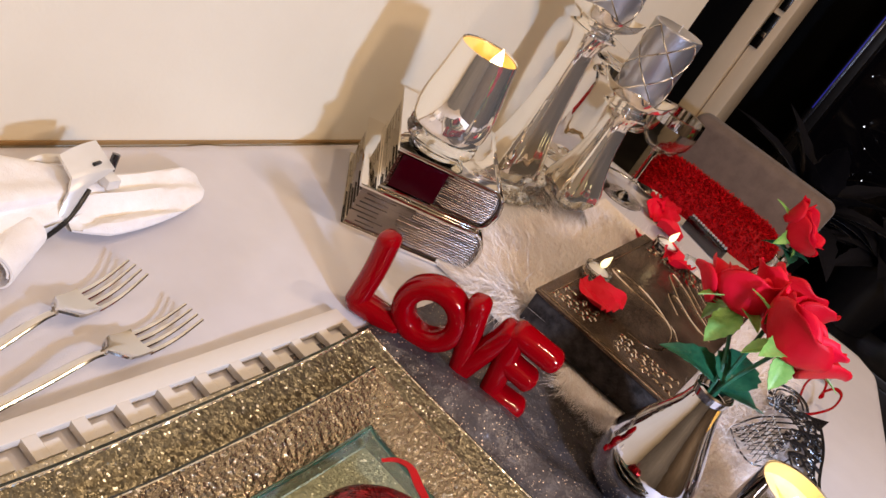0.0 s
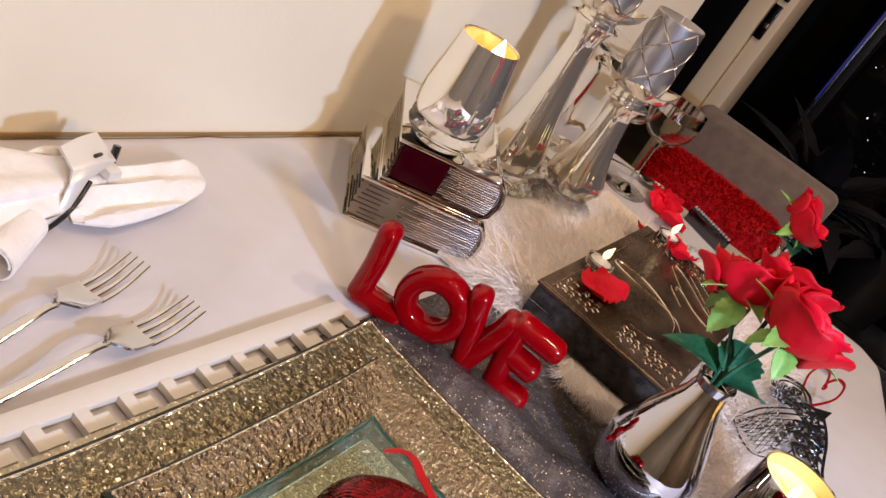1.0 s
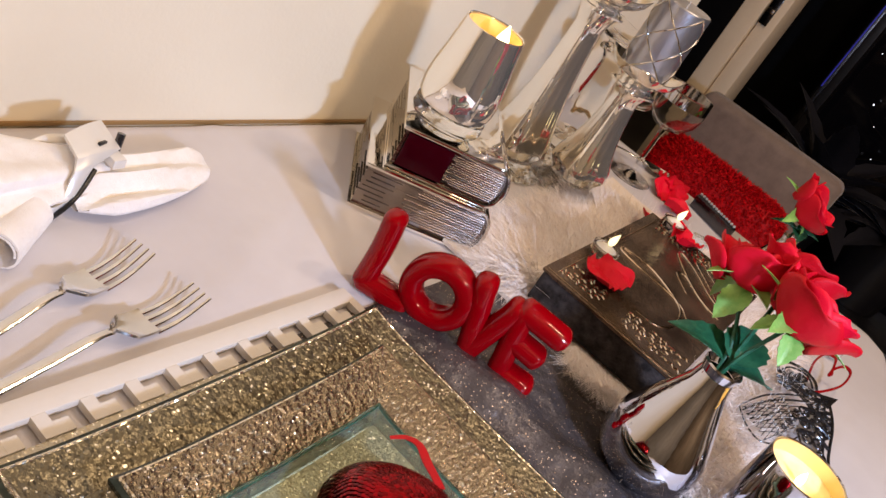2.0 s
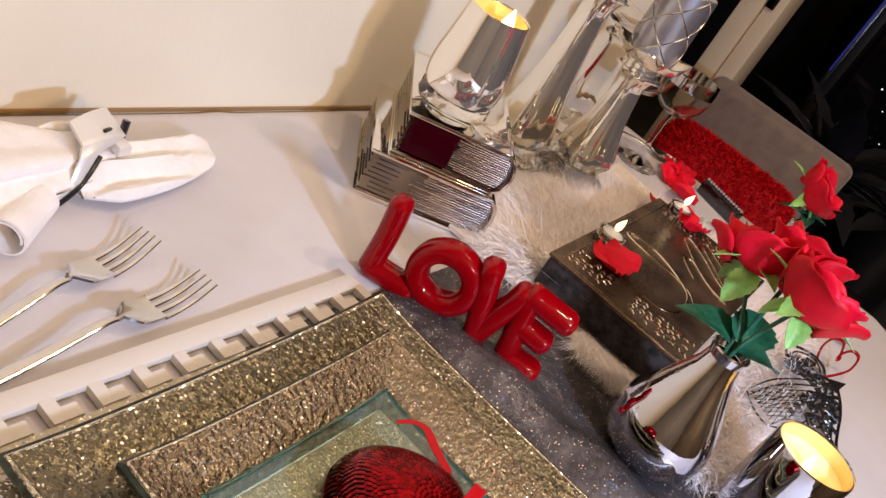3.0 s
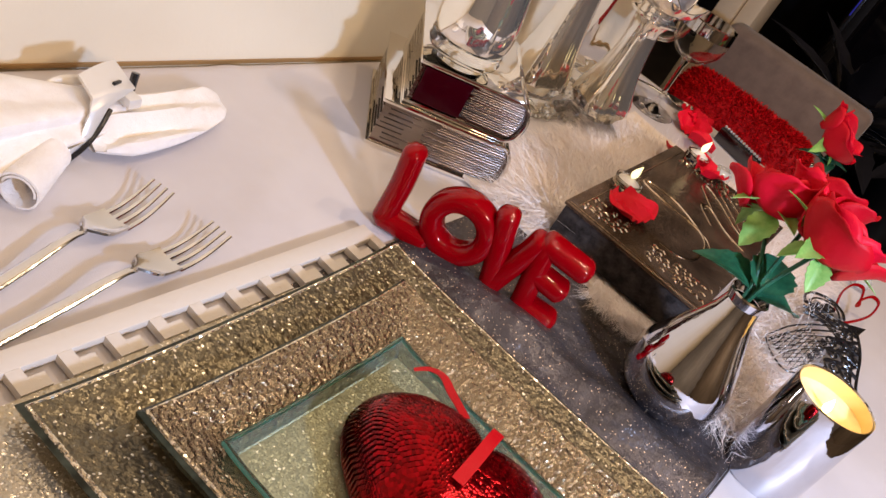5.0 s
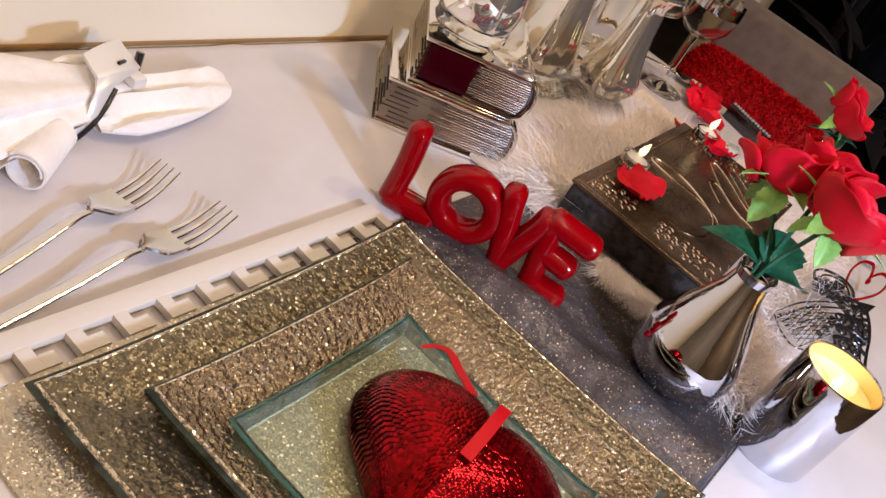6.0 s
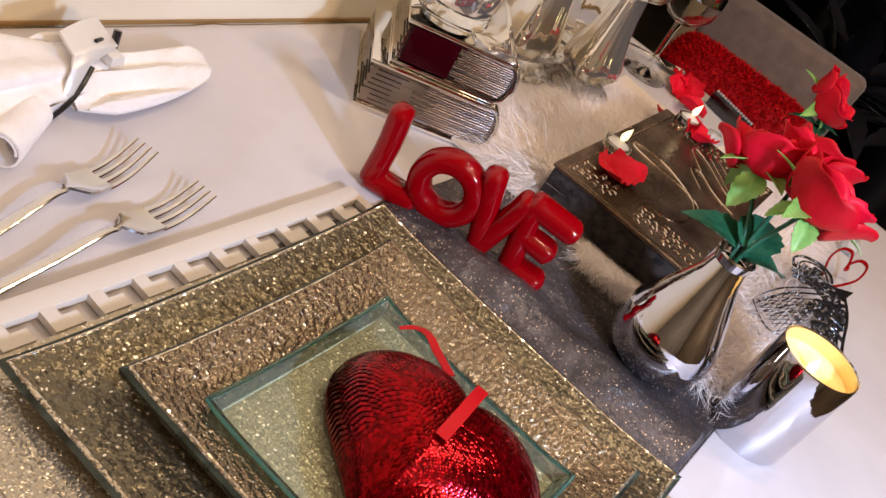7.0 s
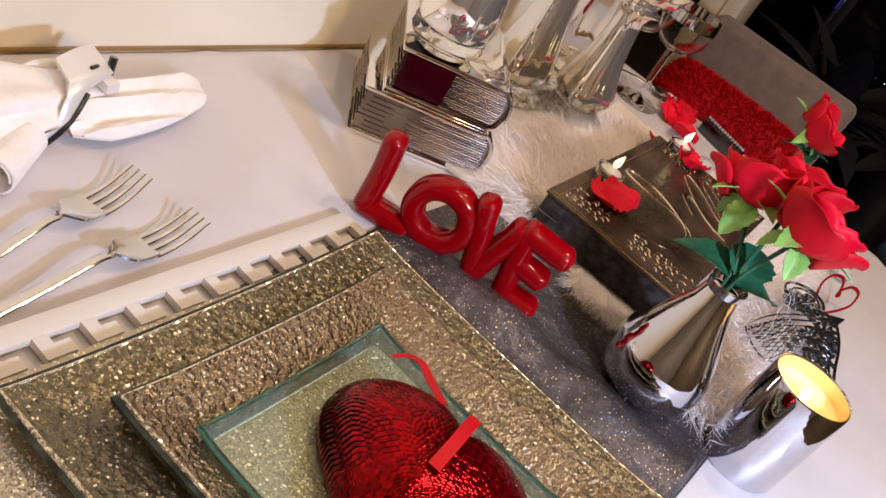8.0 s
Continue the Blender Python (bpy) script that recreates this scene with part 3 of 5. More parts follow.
def heart_box():
    h = thing("heart_box", pose(-0.041, 0.345, TZ + 0.0242, 0, 0, 4), "domed red sequinned heart-shaped box with a ribbon, on the plate", "heart box")
    size, n, rings = 0.148, 72, 12

    def dome(f):
        return 0.004 + 0.042 * math.sqrt(max(0.0, 1 - f ** 2.8))
    bm = bmesh.new()
    cols = []
    for f, z in [(0.97, 0.0), (0.995, 0.002), (1.0, 0.004)] + [(1 - k / rings, None) for k in range(rings)]:
        cols.append([bm.verts.new((*[c * f for c in heart_outline(2 * math.pi * k / n, size)], dome(f) if z is None else z)) for k in range(n)])
    tip = bm.verts.new((0, 0, dome(0)))
    for a, b in zip(cols, cols[1:]):
        for k in range(n):
            bm.faces.new((a[k], a[(k + 1) % n], b[(k + 1) % n], b[k]))
    for k in range(n):
        bm.faces.new((cols[-1][k], cols[-1][(k + 1) % n], tip))
    bm.faces.new(cols[0][::-1])
    bmesh.ops.recalc_face_normals(bm, faces=bm.faces)
    part("body", bm, heart_mat, h)
    rng = random.Random(11)
    verts, faces = [], []
    for j in range(2, 35):
        f = math.sin(j / 35 * math.pi / 2)
        count = int(2 * math.pi * f * 30)
        for k in range(count):
            t = 2 * math.pi * (k + 0.5 * (j % 2)) / count
            x, y = (c * f for c in heart_outline(t, size))
            x2, y2 = (c * (f + 0.004) for c in heart_outline(t, size))
            s = Vector((x2 - x, y2 - y, dome(min(1, f + 0.004)) - dome(f))).normalized()
            w = Vector((0, 0, 1)).cross(s).normalized()
            nrm = s.cross(w)
            nrm = nrm if nrm.z > 0 else -nrm
            nrm = (nrm + s * 0.35 + Vector((rng.uniform(-1, 1), rng.uniform(-1, 1), rng.uniform(-1, 1))) * 0.12).normalized()
            w = nrm.cross(s).normalized()
            c = Vector((x, y, dome(f) + 0.0009))
            i = len(verts)
            for a in range(6):
                q = c + (s * math.cos(a * math.pi / 3) + w * math.sin(a * math.pi / 3)) * 0.0022
                verts.append(q[:])
            verts.append((c + nrm * 0.0005)[:])
            faces += [(i + a, i + (a + 1) % 6, i + 6) for a in range(6)]
    sq = from_lists("sequin_layer", verts, faces, sequin_mat, h)
    sq["kind"] = "stuff"

    def ribbon(points, width, narrow=0):
        line = smooth_line(points, 8)

        def place(u, v):
            i = min(len(line) - 1, int(round(u * (len(line) - 1))))
            d = (line[min(i + 1, len(line) - 1)] - line[max(i - 1, 0)]).normalized()
            s = d.cross(Vector((0, 0, 1))).normalized()
            return line[i] + s * (v - 0.5) * width * (1.0 if not narrow else 0.35 + 0.65 * math.sin(math.pi * min(0.62, 0.05 + u * 0.75)) ** narrow)
        return sheet(len(line) - 1, 2, place, 0.0006)
    part("ribbon", ribbon([(0.0005, 0.034, 0.0490), (0.0008, 0.022, 0.0505), (0.0015, 0.006, 0.0502), (0.0018, -0.006, 0.0496), (0.0022, -0.017, 0.0492)], 0.0078), ribbon_mat, h, "glossy red ribbon strip")
    part("ribbon", ribbon([(-0.067, 0.057, 0.0215), (-0.060, 0.063, 0.025), (-0.050, 0.062, 0.029), (-0.038, 0.052, 0.032), (-0.028, 0.043, 0.036), (-0.020, 0.036, 0.0385)], 0.0066, 2), ribbon_mat, h, "glossy red ribbon end")


heart_box()


def dinner_fork():
    f = thing("fork", pose(0, 0, 0), "polished steel dinner fork lying on the tablecloth", "fork", "forks beside the plates")
    # local: the tines point along +y, origin at the neck
    line = smooth_line([(0, -0.150, 0.002), (0, -0.11, 0.0035), (0, -0.05, 0.008), (0, -0.012, 0.013), (0, 0.004, 0.012)], 8)
    part("handle", tube(line, 0.0060, n=10, flat=0.30, taper=lambda u: 0.50 + 0.50 * max(0, 1 - u * 1.25) ** 0.8 if u < 0.97 else 0.35), steel, f)

    def bowl(u, v):
        y = 0.002 + u * 0.034
        w = 0.0117 * min(1, 0.24 + 1.9 * u ** 0.9)
        x = (v - 0.5) * 2 * w
        return Vector((x, y, 0.0125 - 0.009 * math.sin(u * 1.6) + 0.002 * (2 * v - 1) ** 2))
    part("bowl", sheet(10, 10, bowl, 0.0016), steel, f)
    for k in range(4):
        x = -0.0094 + k * 0.00627
        line = smooth_line([(x, 0.0352, 0.0034), (x * 0.99, 0.050, 0.0032), (x * 0.97, 0.066, 0.0062), (x * 0.94, 0.083, 0.0130)], 5)
        part("tine", tube(line, 0.0022, n=8, flat=0.5, taper=lambda u: 1.0 - 0.50 * u), steel, f)
    return f


fork = dinner_fork()
fork.matrix_world = pose(-0.2800, 0.314, TZ + 0.0015, 0, 0, 6.0)
copy_thing(fork, pose(-0.3215, 0.305, TZ + 0.0015, 0, 0, 14.0))


def napkin():
    n = thing("napkin", pose(-0.414, 0.388, TZ + 0.001), "white sparkling linen napkin folded and pulled through a ring", "napkin")

    def tail(u, v):
        # the pointed end beyond the ring, a soft flattened tube
        w = (0.036 - 0.017 * u) * min(1.0, 0.62 + 2.4 * u) * min(1.0, (1.0001 - u) * 7) ** 0.5 + 0.0006
        a = v * 2 * math.pi
        x = math.cos(a) * w - 0.002 + 0.030 * u - 0.044 * u * u
        z = 0.003 + w * 0.30 + w * 0.36 * math.sin(a) * (0.8 + 0.2 * math.sin(3 * a + 2))
        z += w * 0.14 * math.sin(5 * x / 0.02) * (1 if math.sin(a) > 0 else 0)
        return Vector((x, -0.022 + u * 0.150, max(0.0, z)))
    part("tail", sheet(26, 30, tail), napkin_cloth, n)

    def fan(u, v):
        # the gathered folds before the ring
        a = v * 2 * math.pi
        w = 0.020 + 0.042 * u ** 1.2
        fold = 1 + (0.10 + 0.20 * u) * math.sin(6 * a + 1.0 + u) * (0.6 + 0.4 * math.sin(2.3 * a))
        x = math.cos(a) * w * fold - 0.012 - 0.012 * u
        z = 0.017 + (0.010 + 0.018 * u) * math.sin(a) * fold
        y = 0.014 - u * 0.135 - 0.030 * u * math.cos(a)
        return Vector((x, y, max(0.0, z)))
    part("fan", sheet(26, 60, fan), napkin_cloth, n)

    def roll(u, v):
        a = v * 2 * math.pi * 1.4
        r = 0.0068 + 0.003 * u + 0.0004 * a
        c = Vector((0.018 + 0.028 * u, -0.053 - 0.044 * u, 0.0125))
        return c + Vector((math.cos(a) * r * 0.9, math.cos(a) * r * 0.5, max(-0.0125, math.sin(a) * r)))
    part("rolled_corner", sheet(14, 26, roll, 0.0016), napkin_cloth, n)


napkin()


def cuff_ring():
    c = thing("napkin_ring", pose(-0.421, 0.404, TZ - 0.002), "silver handcuff used as a napkin ring round the napkin", "napkin ring")

    # the cheek plate: flat steel that narrows into the bow
    near = [(-0.0134, -0.0334, 0.0500), (0.0080, -0.0350, 0.0450), (0.0150, -0.0400, 0.0370), (0.0212, -0.0490, 0.0230), (0.0235, -0.0620, 0.0100)]
    far = [(-0.0281, 0.0073, 0.0480), (0.0020, 0.0060, 0.0430), (0.0130, -0.0235, 0.0390), (0.0228, -0.0405, 0.0230), (0.0245, -0.0585, 0.0095)]

    def cheek(u, v):
        k = min(3, int(u * 4))
        w = u * 4 - k
        a = Vector(near[k]).lerp(Vector(near[k + 1]), w)
        b = Vector(far[k]).lerp(Vector(far[k + 1]), w)
        return a.lerp(b, v) + Vector((0, 0, 0.002 * math.sin(v * math.pi)))
    plate = part("cheek_plate", sheet(24, 8, cheek, 0.0028), satin_steel, c)
    slot = part("key_slot", box(-0.0046, 0.0046, -0.0013, 0.0013, -0.0012, 0.0014, bevel=0.0005), black_enamel, plate, "black key slot")
    slot.location, slot.rotation_euler = (-0.0022, -0.0085, 0.0470), (0, radians(8), radians(110))
    line = smooth_line([(0.0135, -0.0222, 0.0365), (0.0200, -0.0325, 0.0280), (0.0238, -0.0415, 0.0200), (0.0252, -0.0500, 0.0130), (0.0255, -0.0600, 0.0060)], 8)
    part("bow", tube(line, 0.0019, n=8), black_enamel, c, "blackened inner edge of the bow")
    line = smooth_line([(-0.012, -0.018, 0.040), (-0.026, -0.018, 0.034), (-0.036, -0.030, 0.028), (-0.034, -0.048, 0.022), (-0.026, -0.064, 0.020)], 8)
    part("bow", tube(line, 0.0030, n=8, flat=1.4), satin_steel, c)
    hinge = part("hinge", box(-0.006, 0.013, -0.006, 0.006, 0.032, 0.041, bevel=0.002), satin_steel, c)
    part("hinge_pin", tube([Vector((-0.004, 0.0075, 0.036)), Vector((-0.007, 0.0110, 0.050))], 0.0032, n=10), gunmetal, hinge)


cuff_ring()


# ---- red word ----
def love_word():
    w = thing("love_sign", pose(-0.259, 0.546, TZ + 0.0065, 0, 0, 19), "glossy red ceramic word standing on the runner", "word sign")
    r = 0.0100

    def letter(strokes, closed=False):
        bm = bmesh.new()
        for pts in strokes:
            line = smooth_line([(x, 0, z) for x, z in pts], 8, closed) if len(pts) > 2 else [Vector((pts[0][0], 0, pts[0][1])).lerp(Vector((pts[1][0], 0, pts[1][1])), k / 8) for k in range(9)]
            rings, n, count = [], 16, len(line)
            for i, q in enumerate(line):
                a = line[(i - 1) % count] if closed or i else line[0]
                b = line[(i + 1) % count] if closed or i + 1 < count else line[-1]
                d = (b - a).normalized()
                s = Vector((-d.z, 0, d.x))
                # a soft square section, deeper than it is broad
                ring = []
                for k in range(n):
                    t = 2 * math.pi * k / n
                    cx, cy = math.cos(t), math.sin(t)
                    g = (abs(cx) ** 2.8 + abs(cy) ** 2.8) ** (-1 / 2.8)
                    ring.append(q + s * cx * g * r + Vector((0, 1, 0)) * cy * g * r * 1.25)
                rings.append((ring, q, d))
            if not closed:
                first, last = rings[0], rings[-1]
                ends = []
                for (ring, q, d), sign in ((first, -1), (last, 1)):
                    extra = []
                    for f, o in ((0.92, 0.35), (0.68, 0.68), (0.30, 0.88)):
                        extra.append([q + (p - q) * f + d * sign * o * r * 0.8 for p in ring])
                    ends.append(extra)
                allr = [*ends[0][::-1], *[x[0] for x in rings], *ends[1]]
            else:
                allr = [x[0] for x in rings]
            vr = [[bm.verts.new(p) for p in ring] for ring in allr]
            pairs = list(zip(vr, vr[1:])) + ([(vr[-1], vr[0])] if closed else [])
            for a, b in pairs:
                for k in range(n):
                    bm.faces.new((a[k], a[(k + 1) % n], b[(k + 1) % n], b[k]))
            if not closed:
                bm.faces.new(vr[0])
                bm.faces.new(vr[-1])
        bmesh.ops.recalc_face_normals(bm, faces=bm.faces)
        return part("letter", bm, red_glaze, w, sharp=70)

    letter([[(0.0055, 0.070), (0.0075, 0.038), (0.0065, 0.004)], [(0.0065, 0.004), (0.046, 0.003)]])
    letter([[(0.0665 + 0.0245 * math.cos(a * math.pi / 6), 0.0325 + 0.0245 * math.sin(a * math.pi / 6)) for a in range(12)]], True)
    letter([[(0.0955, 0.066), (0.112, 0.001)], [(0.112, 0.001), (0.1290, 0.061)]])
    letter([[(0.1345, 0.063), (0.1385, 0.034), (0.1430, 0.001)], [(0.1345, 0.063), (0.1715, 0.058)], [(0.1385, 0.034), (0.1640, 0.030)], [(0.1430, 0.001), (0.1700, -0.001)]])


love_word()


# ---- silver books and the lit glass ----
def silver_book(m, length, depth, height, label, tag):
    b = thing("silver_book", m, label, "decorative book", "stack of silver books")
    t, bulge = 0.0042, 0.016

    def outline(inset):
        arc = [(length + (bulge - inset) * math.cos(a), height / 2 + (height / 2 - inset) * math.sin(a)) for a in [math.pi * (k / 16 - 0.5) for k in range(17)]]
        return [(0.0, inset), *arc, (0.0, height - inset)]

    def extruded(path, y0, y1, bevel):
        bm = bmesh.new()
        near, far = ([bm.verts.new((x, y, z)) for x, z in path] for y in (y0, y1))
        n = len(path)
        bm.faces.new(near)
        bm.faces.new(far)
        for k in range(n):
            bm.faces.new((near[k], near[(k + 1) % n], far[(k + 1) % n], far[k]))
        bmesh.ops.recalc_face_normals(bm, faces=bm.faces)
        if bevel:
            edges = [e for e in bm.edges if abs(e.verts[0].co.y - e.verts[1].co.y) < 1e-6]
            bmesh.ops.bevel(bm, geom=edges, offset=bevel, segments=2, affect="EDGES", profile=0.5)
        return bm
    # boards and rounded back in one wrap round the pages
    part("cover", extruded(outline(0.0) + outline(t)[::-1], 0.0, depth, 0.0013), mirror_silver, b)
    part("page_block", extruded([(x + (0.0035 if x < 0.001 else 0), z) for x, z in outline(t + 0.0003)], 0.0042, depth - 0.0042, 0), page_silver, b)
    rng = random.Random(int(length * 1000))
    n = 15
    for k in range(n):
        z = t + 0.003 + (height - 2 * t - 0.006) * k / (n - 1)
        reach = bulge * math.cos(math.asin((2 * z / height - 1) * 0.96)) * 0.8
        part("page_line", box(length * rng.uniform(0.36, 0.62), length + reach - 0.004, 0.0030, 0.0041, z - 0.0004, z + 0.0004), page_dark, b)
        if k % 2:
            part("page_line", box(length * rng.uniform(0.02, 0.10), length * rng.uniform(0.2, 0.34), 0.0034, 0.0041, z - 0.0003, z + 0.0003), page_dark, b)
        if k % 3 == 1:
            part("page_line", box(0.0026, 0.0034, 0.006, depth * rng.uniform(0.15, 0.55), z - 0.0004, z + 0.0004), page_dark, b)
        if k % 3 == 0:
            part("page_line", box(0.0026, 0.0034, depth * rng.uniform(0.6, 0.75), depth - 0.01, z - 0.0004, z + 0.0004), mirror_silver, b)
    if tag:
        part("title_label", box(0.007, length * 0.53, 0.0006, 0.0029, t + 0.0015, height - t - 0.0015, bevel=0.0008), burgundy, b, "dark burgundy title label")
    return b


silver_book(pose(-0.3440, 0.6240, TZ + 0.001, 0, 0, 39), 0.124, 0.150, 0.052, "chrome-plated ceramic book lying under another", False)
silver_book(pose(-0.3345, 0.6385, TZ + 0.0537, 0, 0, 38), 0.103, 0.146, 0.047, "chrome-plated ceramic book with a burgundy label, on top", True)


def flame(parent, m, size, material):
    prof = [(0, 0), (0.32, 0.12), (0.42, 0.30), (0.34, 0.55), (0.16, 0.8), (0, 1.0)]
    ob = part("flame", lathe([(r * size * 0.55, z * size) for r, z in prof], 14), material, parent, "glowing flame tip")
    ob.matrix_local = m
    return ob


def tumbler():
    g = thing("candle_glass", pose(-0.3249, 0.6852, TZ + 0.1010), "mirrored glass tumbler with a lit candle, on the books", "candle holder")
    h = 0.1083
    part("foot", lathe([(0, 0), (0.0245, 0), (0.0262, 0.0015), (0.0262, 0.0065), (0, 0.0068)], 48), clear_glass, g, "thick clear glass foot")
    part("ring", lathe([(0, 0.0070), (0.0285, 0.0070), (0.0345, 0.0090), (0.0362, 0.0130), (0.0350, 0.0165), (0.0358, 0.0200), (0.0350, 0.0230), (0, 0.0232)], 56), clear_glass, g, "clear glass ring under the bowl")
    part("bowl", lathe([(0.0, 0.0235), (0.0340, 0.0237), (0.0368, 0.030), (0.0378, 0.042), (0.0366, 0.056), (0.0330, 0.078), (0.0290, h - 0.0005), (0.0283, h), (0.0277, h - 0.001), (0.0317, 0.078), (0.0352, 0.056), (0.0364, 0.042), (0.0354, 0.034), (0.0, 0.030)], 64), silvered_glass, g)
    part("lining", lathe([(0.0326, 0.0665), (0.0315, 0.078), (0.0275, h - 0.002), (0.0269, h - 0.002), (0.0307, 0.078), (0.0318, 0.0665), (0.0326, 0.0665)], 48), glow_lining, g, "added inner wall in the colour of the candle glow")
    part("wax", lathe([(0, 0.0315), (0.0320, 0.036), (0.0352, 0.044), (0.0330, 0.064), (0.028, 0.0655), (0, 0.0645)], 40), cream_wax, g, "ivory wax with the flame's light put in as emission")
    part("wick", tube([Vector((0.010, 0.002, 0.0647)), Vector((0.010, 0.002, 0.088))], 0.0012, n=6), white_plastic, g)
    flame(g, pose(0.010, 0.002, 0.088), 0.029, flame_mat)


tumbler()


def votive():
    g = thing("votive_holder", pose(0.1075, 0.6500, TZ + 0.001), "chrome cylinder votive holder with a lit candle", "candle holder")
    part("cup", lathe([(0, 0), (0.0338, 0), (0.0350, 0.0025), (0.0347, 0.03), (0.0338, 0.094), (0.0333, 0.0955), (0.0326, 0.094), (0.0326, 0.02), (0, 0.018)], 56), chrome, g)
    part("lining", lathe([(0.0325, 0.0800), (0.0325, 0.0942), (0.0317, 0.0942), (0.0317, 0.0800), (0.0325, 0.0800)], 48), glow_lining, g, "added inner wall in the colour of the candle glow")
    part("wax", lathe([(0, 0.019), (0.0322, 0.021), (0.0322, 0.0825), (0.029, 0.0808), (0, 0.0790)], 40), cream_wax, g, "ivory wax with the flame's light put in as emission")
    flame(g, pose(0.0, 0.0, 0.0792), 0.014, flame_mat)


votive()


# ---- candlesticks and glasses ----



def squared(a, p=3.6):
    """A round section drawn out towards four corners."""
    return (abs(math.cos(a)) ** p + abs(math.sin(a)) ** p) ** (-1 / p)


def candlestick(m, k, body, label, candle):
    """k: height of the silvered trunk from foot to cup."""
    c = thing("candlestick", m, label, "candlestick", "glass candlesticks by the wall")
    part("foot", lathe([(0, 0), (0.036, 0), (0.040, 0.003), (0.039, 0.009), (0.030, 0.015), (0.025, 0.020), (0.027, 0.027), (0.032, 0.034), (0.033, 0.0395), (0, 0.040)], 48, lambda a, r, z: squared(a) * (1 + (0.05 * math.cos(16 * a) if z < 0.02 else 0))), foot_glass, c, "clear moulded glass foot")
    bm = lathe([(0, 0.0405), (0.0330, 0.0405), (0.0345, 0.043), (0.0325, 0.046 + 0.05 * k), (0.0265, 0.046 + 0.20 * k), (0.0215, 0.046 + 0.38 * k), (0.0178, 0.046 + 0.58 * k), (0.0155, 0.046 + 0.78 * k), (0.0150, 0.046 + 0.88 * k), (0.0185, 0.046 + 0.955 * k), (0.0225, 0.046 + k), (0, 0.046 + k)], 96, lambda a, r, z: squared(a, 3.4) * (1 + 0.010 * math.cos(12 * a)))
    for v in bm.verts:
        # the lower rim dips at its four corners
        if v.co.z < 0.05:
            v.co.z -= 0.006 * max(0.0, (math.hypot(v.co.x, v.co.y) - 0.034) / 0.006)
    part("trunk", bm, body, c)
    z = 0.0465 + k
    bm = lathe([(0, z), (0.022, z), (0.0235, z + 0.003), (0.0205, z + 0.006), (0.022, z + 0.010), (0.031, z + 0.016), (0.0375, z + 0.021), (0.0415, z + 0.0265), (0.0408, z + 0.0280), (0.0365, z + 0.0235), (0.031, z + 0.019), (0, z + 0.0175)], 64, lambda a, r, h: 1 + (squared(a, 3.4) - 1) * min(1, max(0.4, (r - 0.016) / 0.02)))
    for v in bm.verts:
        # turned-up pointed corners
        r = math.hypot(v.co.x, v.co.y)
        v.co.z += 0.010 * max(0.0, (r - 0.040) / 0.010)
    part("cup", bm, body, c)
    part("collar", lathe([(0.0225, z - 0.0022), (0.0265, z - 0.001), (0.0268, z + 0.001), (0.0240, z + 0.0022), (0.0225, z - 0.0022)], 48, lambda a, r, h: squared(a, 3.4)), body, c)
    if candle:
        zc = z + 0.0202
        p = part("candle", lathe([(0, zc), (0.0305, zc), (0.0312, zc + 0.002), (0.0312, zc + 0.090), (0.030, zc + 0.0915), (0.024, zc + 0.089), (0, zc + 0.088)], 48), candle_silver, c, "silver pillar candle with a raised lattice")
        for s in (1, -1):
            for q in range(4):
                line = [Vector((0.0315 * math.cos(a), 0.0315 * math.sin(a), zc + 0.003 + 0.086 * i / 18)) for i in range(19) for a in [s * (q * math.pi / 2 + math.pi * i / 18)]]
                part("cord", tube(line, 0.0010, n=6), steel, p)
                bm = bmesh.new()
                bmesh.ops.create_icosphere(bm, subdivisions=1, radius=0.0019, matrix=Matrix.Translation(line[9]))
                part("stud", bm, steel, p)
        part("wick", tube([Vector((0, 0, zc + 0.0883)), Vector((0.0006, 0, zc + 0.098))], 0.0007, n=5), white_plastic, p)
    return c


candlestick(pose(-0.343, 0.932, TZ + 0.001, 0, 0, -28), 0.178, silvered_glass, "tall silvered glass candlestick with a silver candle", True)
candlestick(pose(-0.277, 0.994, TZ + 0.001, 0, 0, -25), 0.112, silvered_glass, "shorter silvered glass candlestick with a silver candle", True)
candlestick(pose(-0.334, 1.058, TZ + 0.001, 0, 0, 10), 0.120, thin_glass, "clear glass candlestick without a candle", False)


def goblet(m):
    g = thing("goblet", m, "clear wine glass with a silvered bowl", "wine glass", "glasses at the table's end")
    part("foot", lathe([(0, 0), (0.033, 0), (0.034, 0.0015), (0.012, 0.004), (0.0045, 0.010), (0, 0.010)], 40), thin_glass, g)
    part("stem", lathe([(0, 0.0102), (0.0042, 0.0102), (0.0034, 0.04), (0.0036, 0.075), (0.006, 0.0868), (0, 0.0868)], 16), thin_glass, g)
    part("bowl", lathe([(0, 0.087), (0.008, 0.0872), (0.024, 0.094), (0.036, 0.110), (0.040, 0.128), (0.0385, 0.150), (0.0378, 0.1505), (0.0372, 0.149), (0.0385, 0.128), (0.0345, 0.111), (0.022, 0.097), (0, 0.090)], 44), thin_glass, g)
    part("silver_band", lathe([(0.0402, 0.133), (0.0398, 0.142), (0.0392, 0.149), (0.0388, 0.149), (0.0393, 0.142), (0.0398, 0.133), (0.0402, 0.133)], 44), chrome, g)
    return g


gob = goblet(pose(-0.262, 1.196, TZ + 0.001))
copy_thing(gob, pose(-0.318, 1.185, TZ + 0.001))


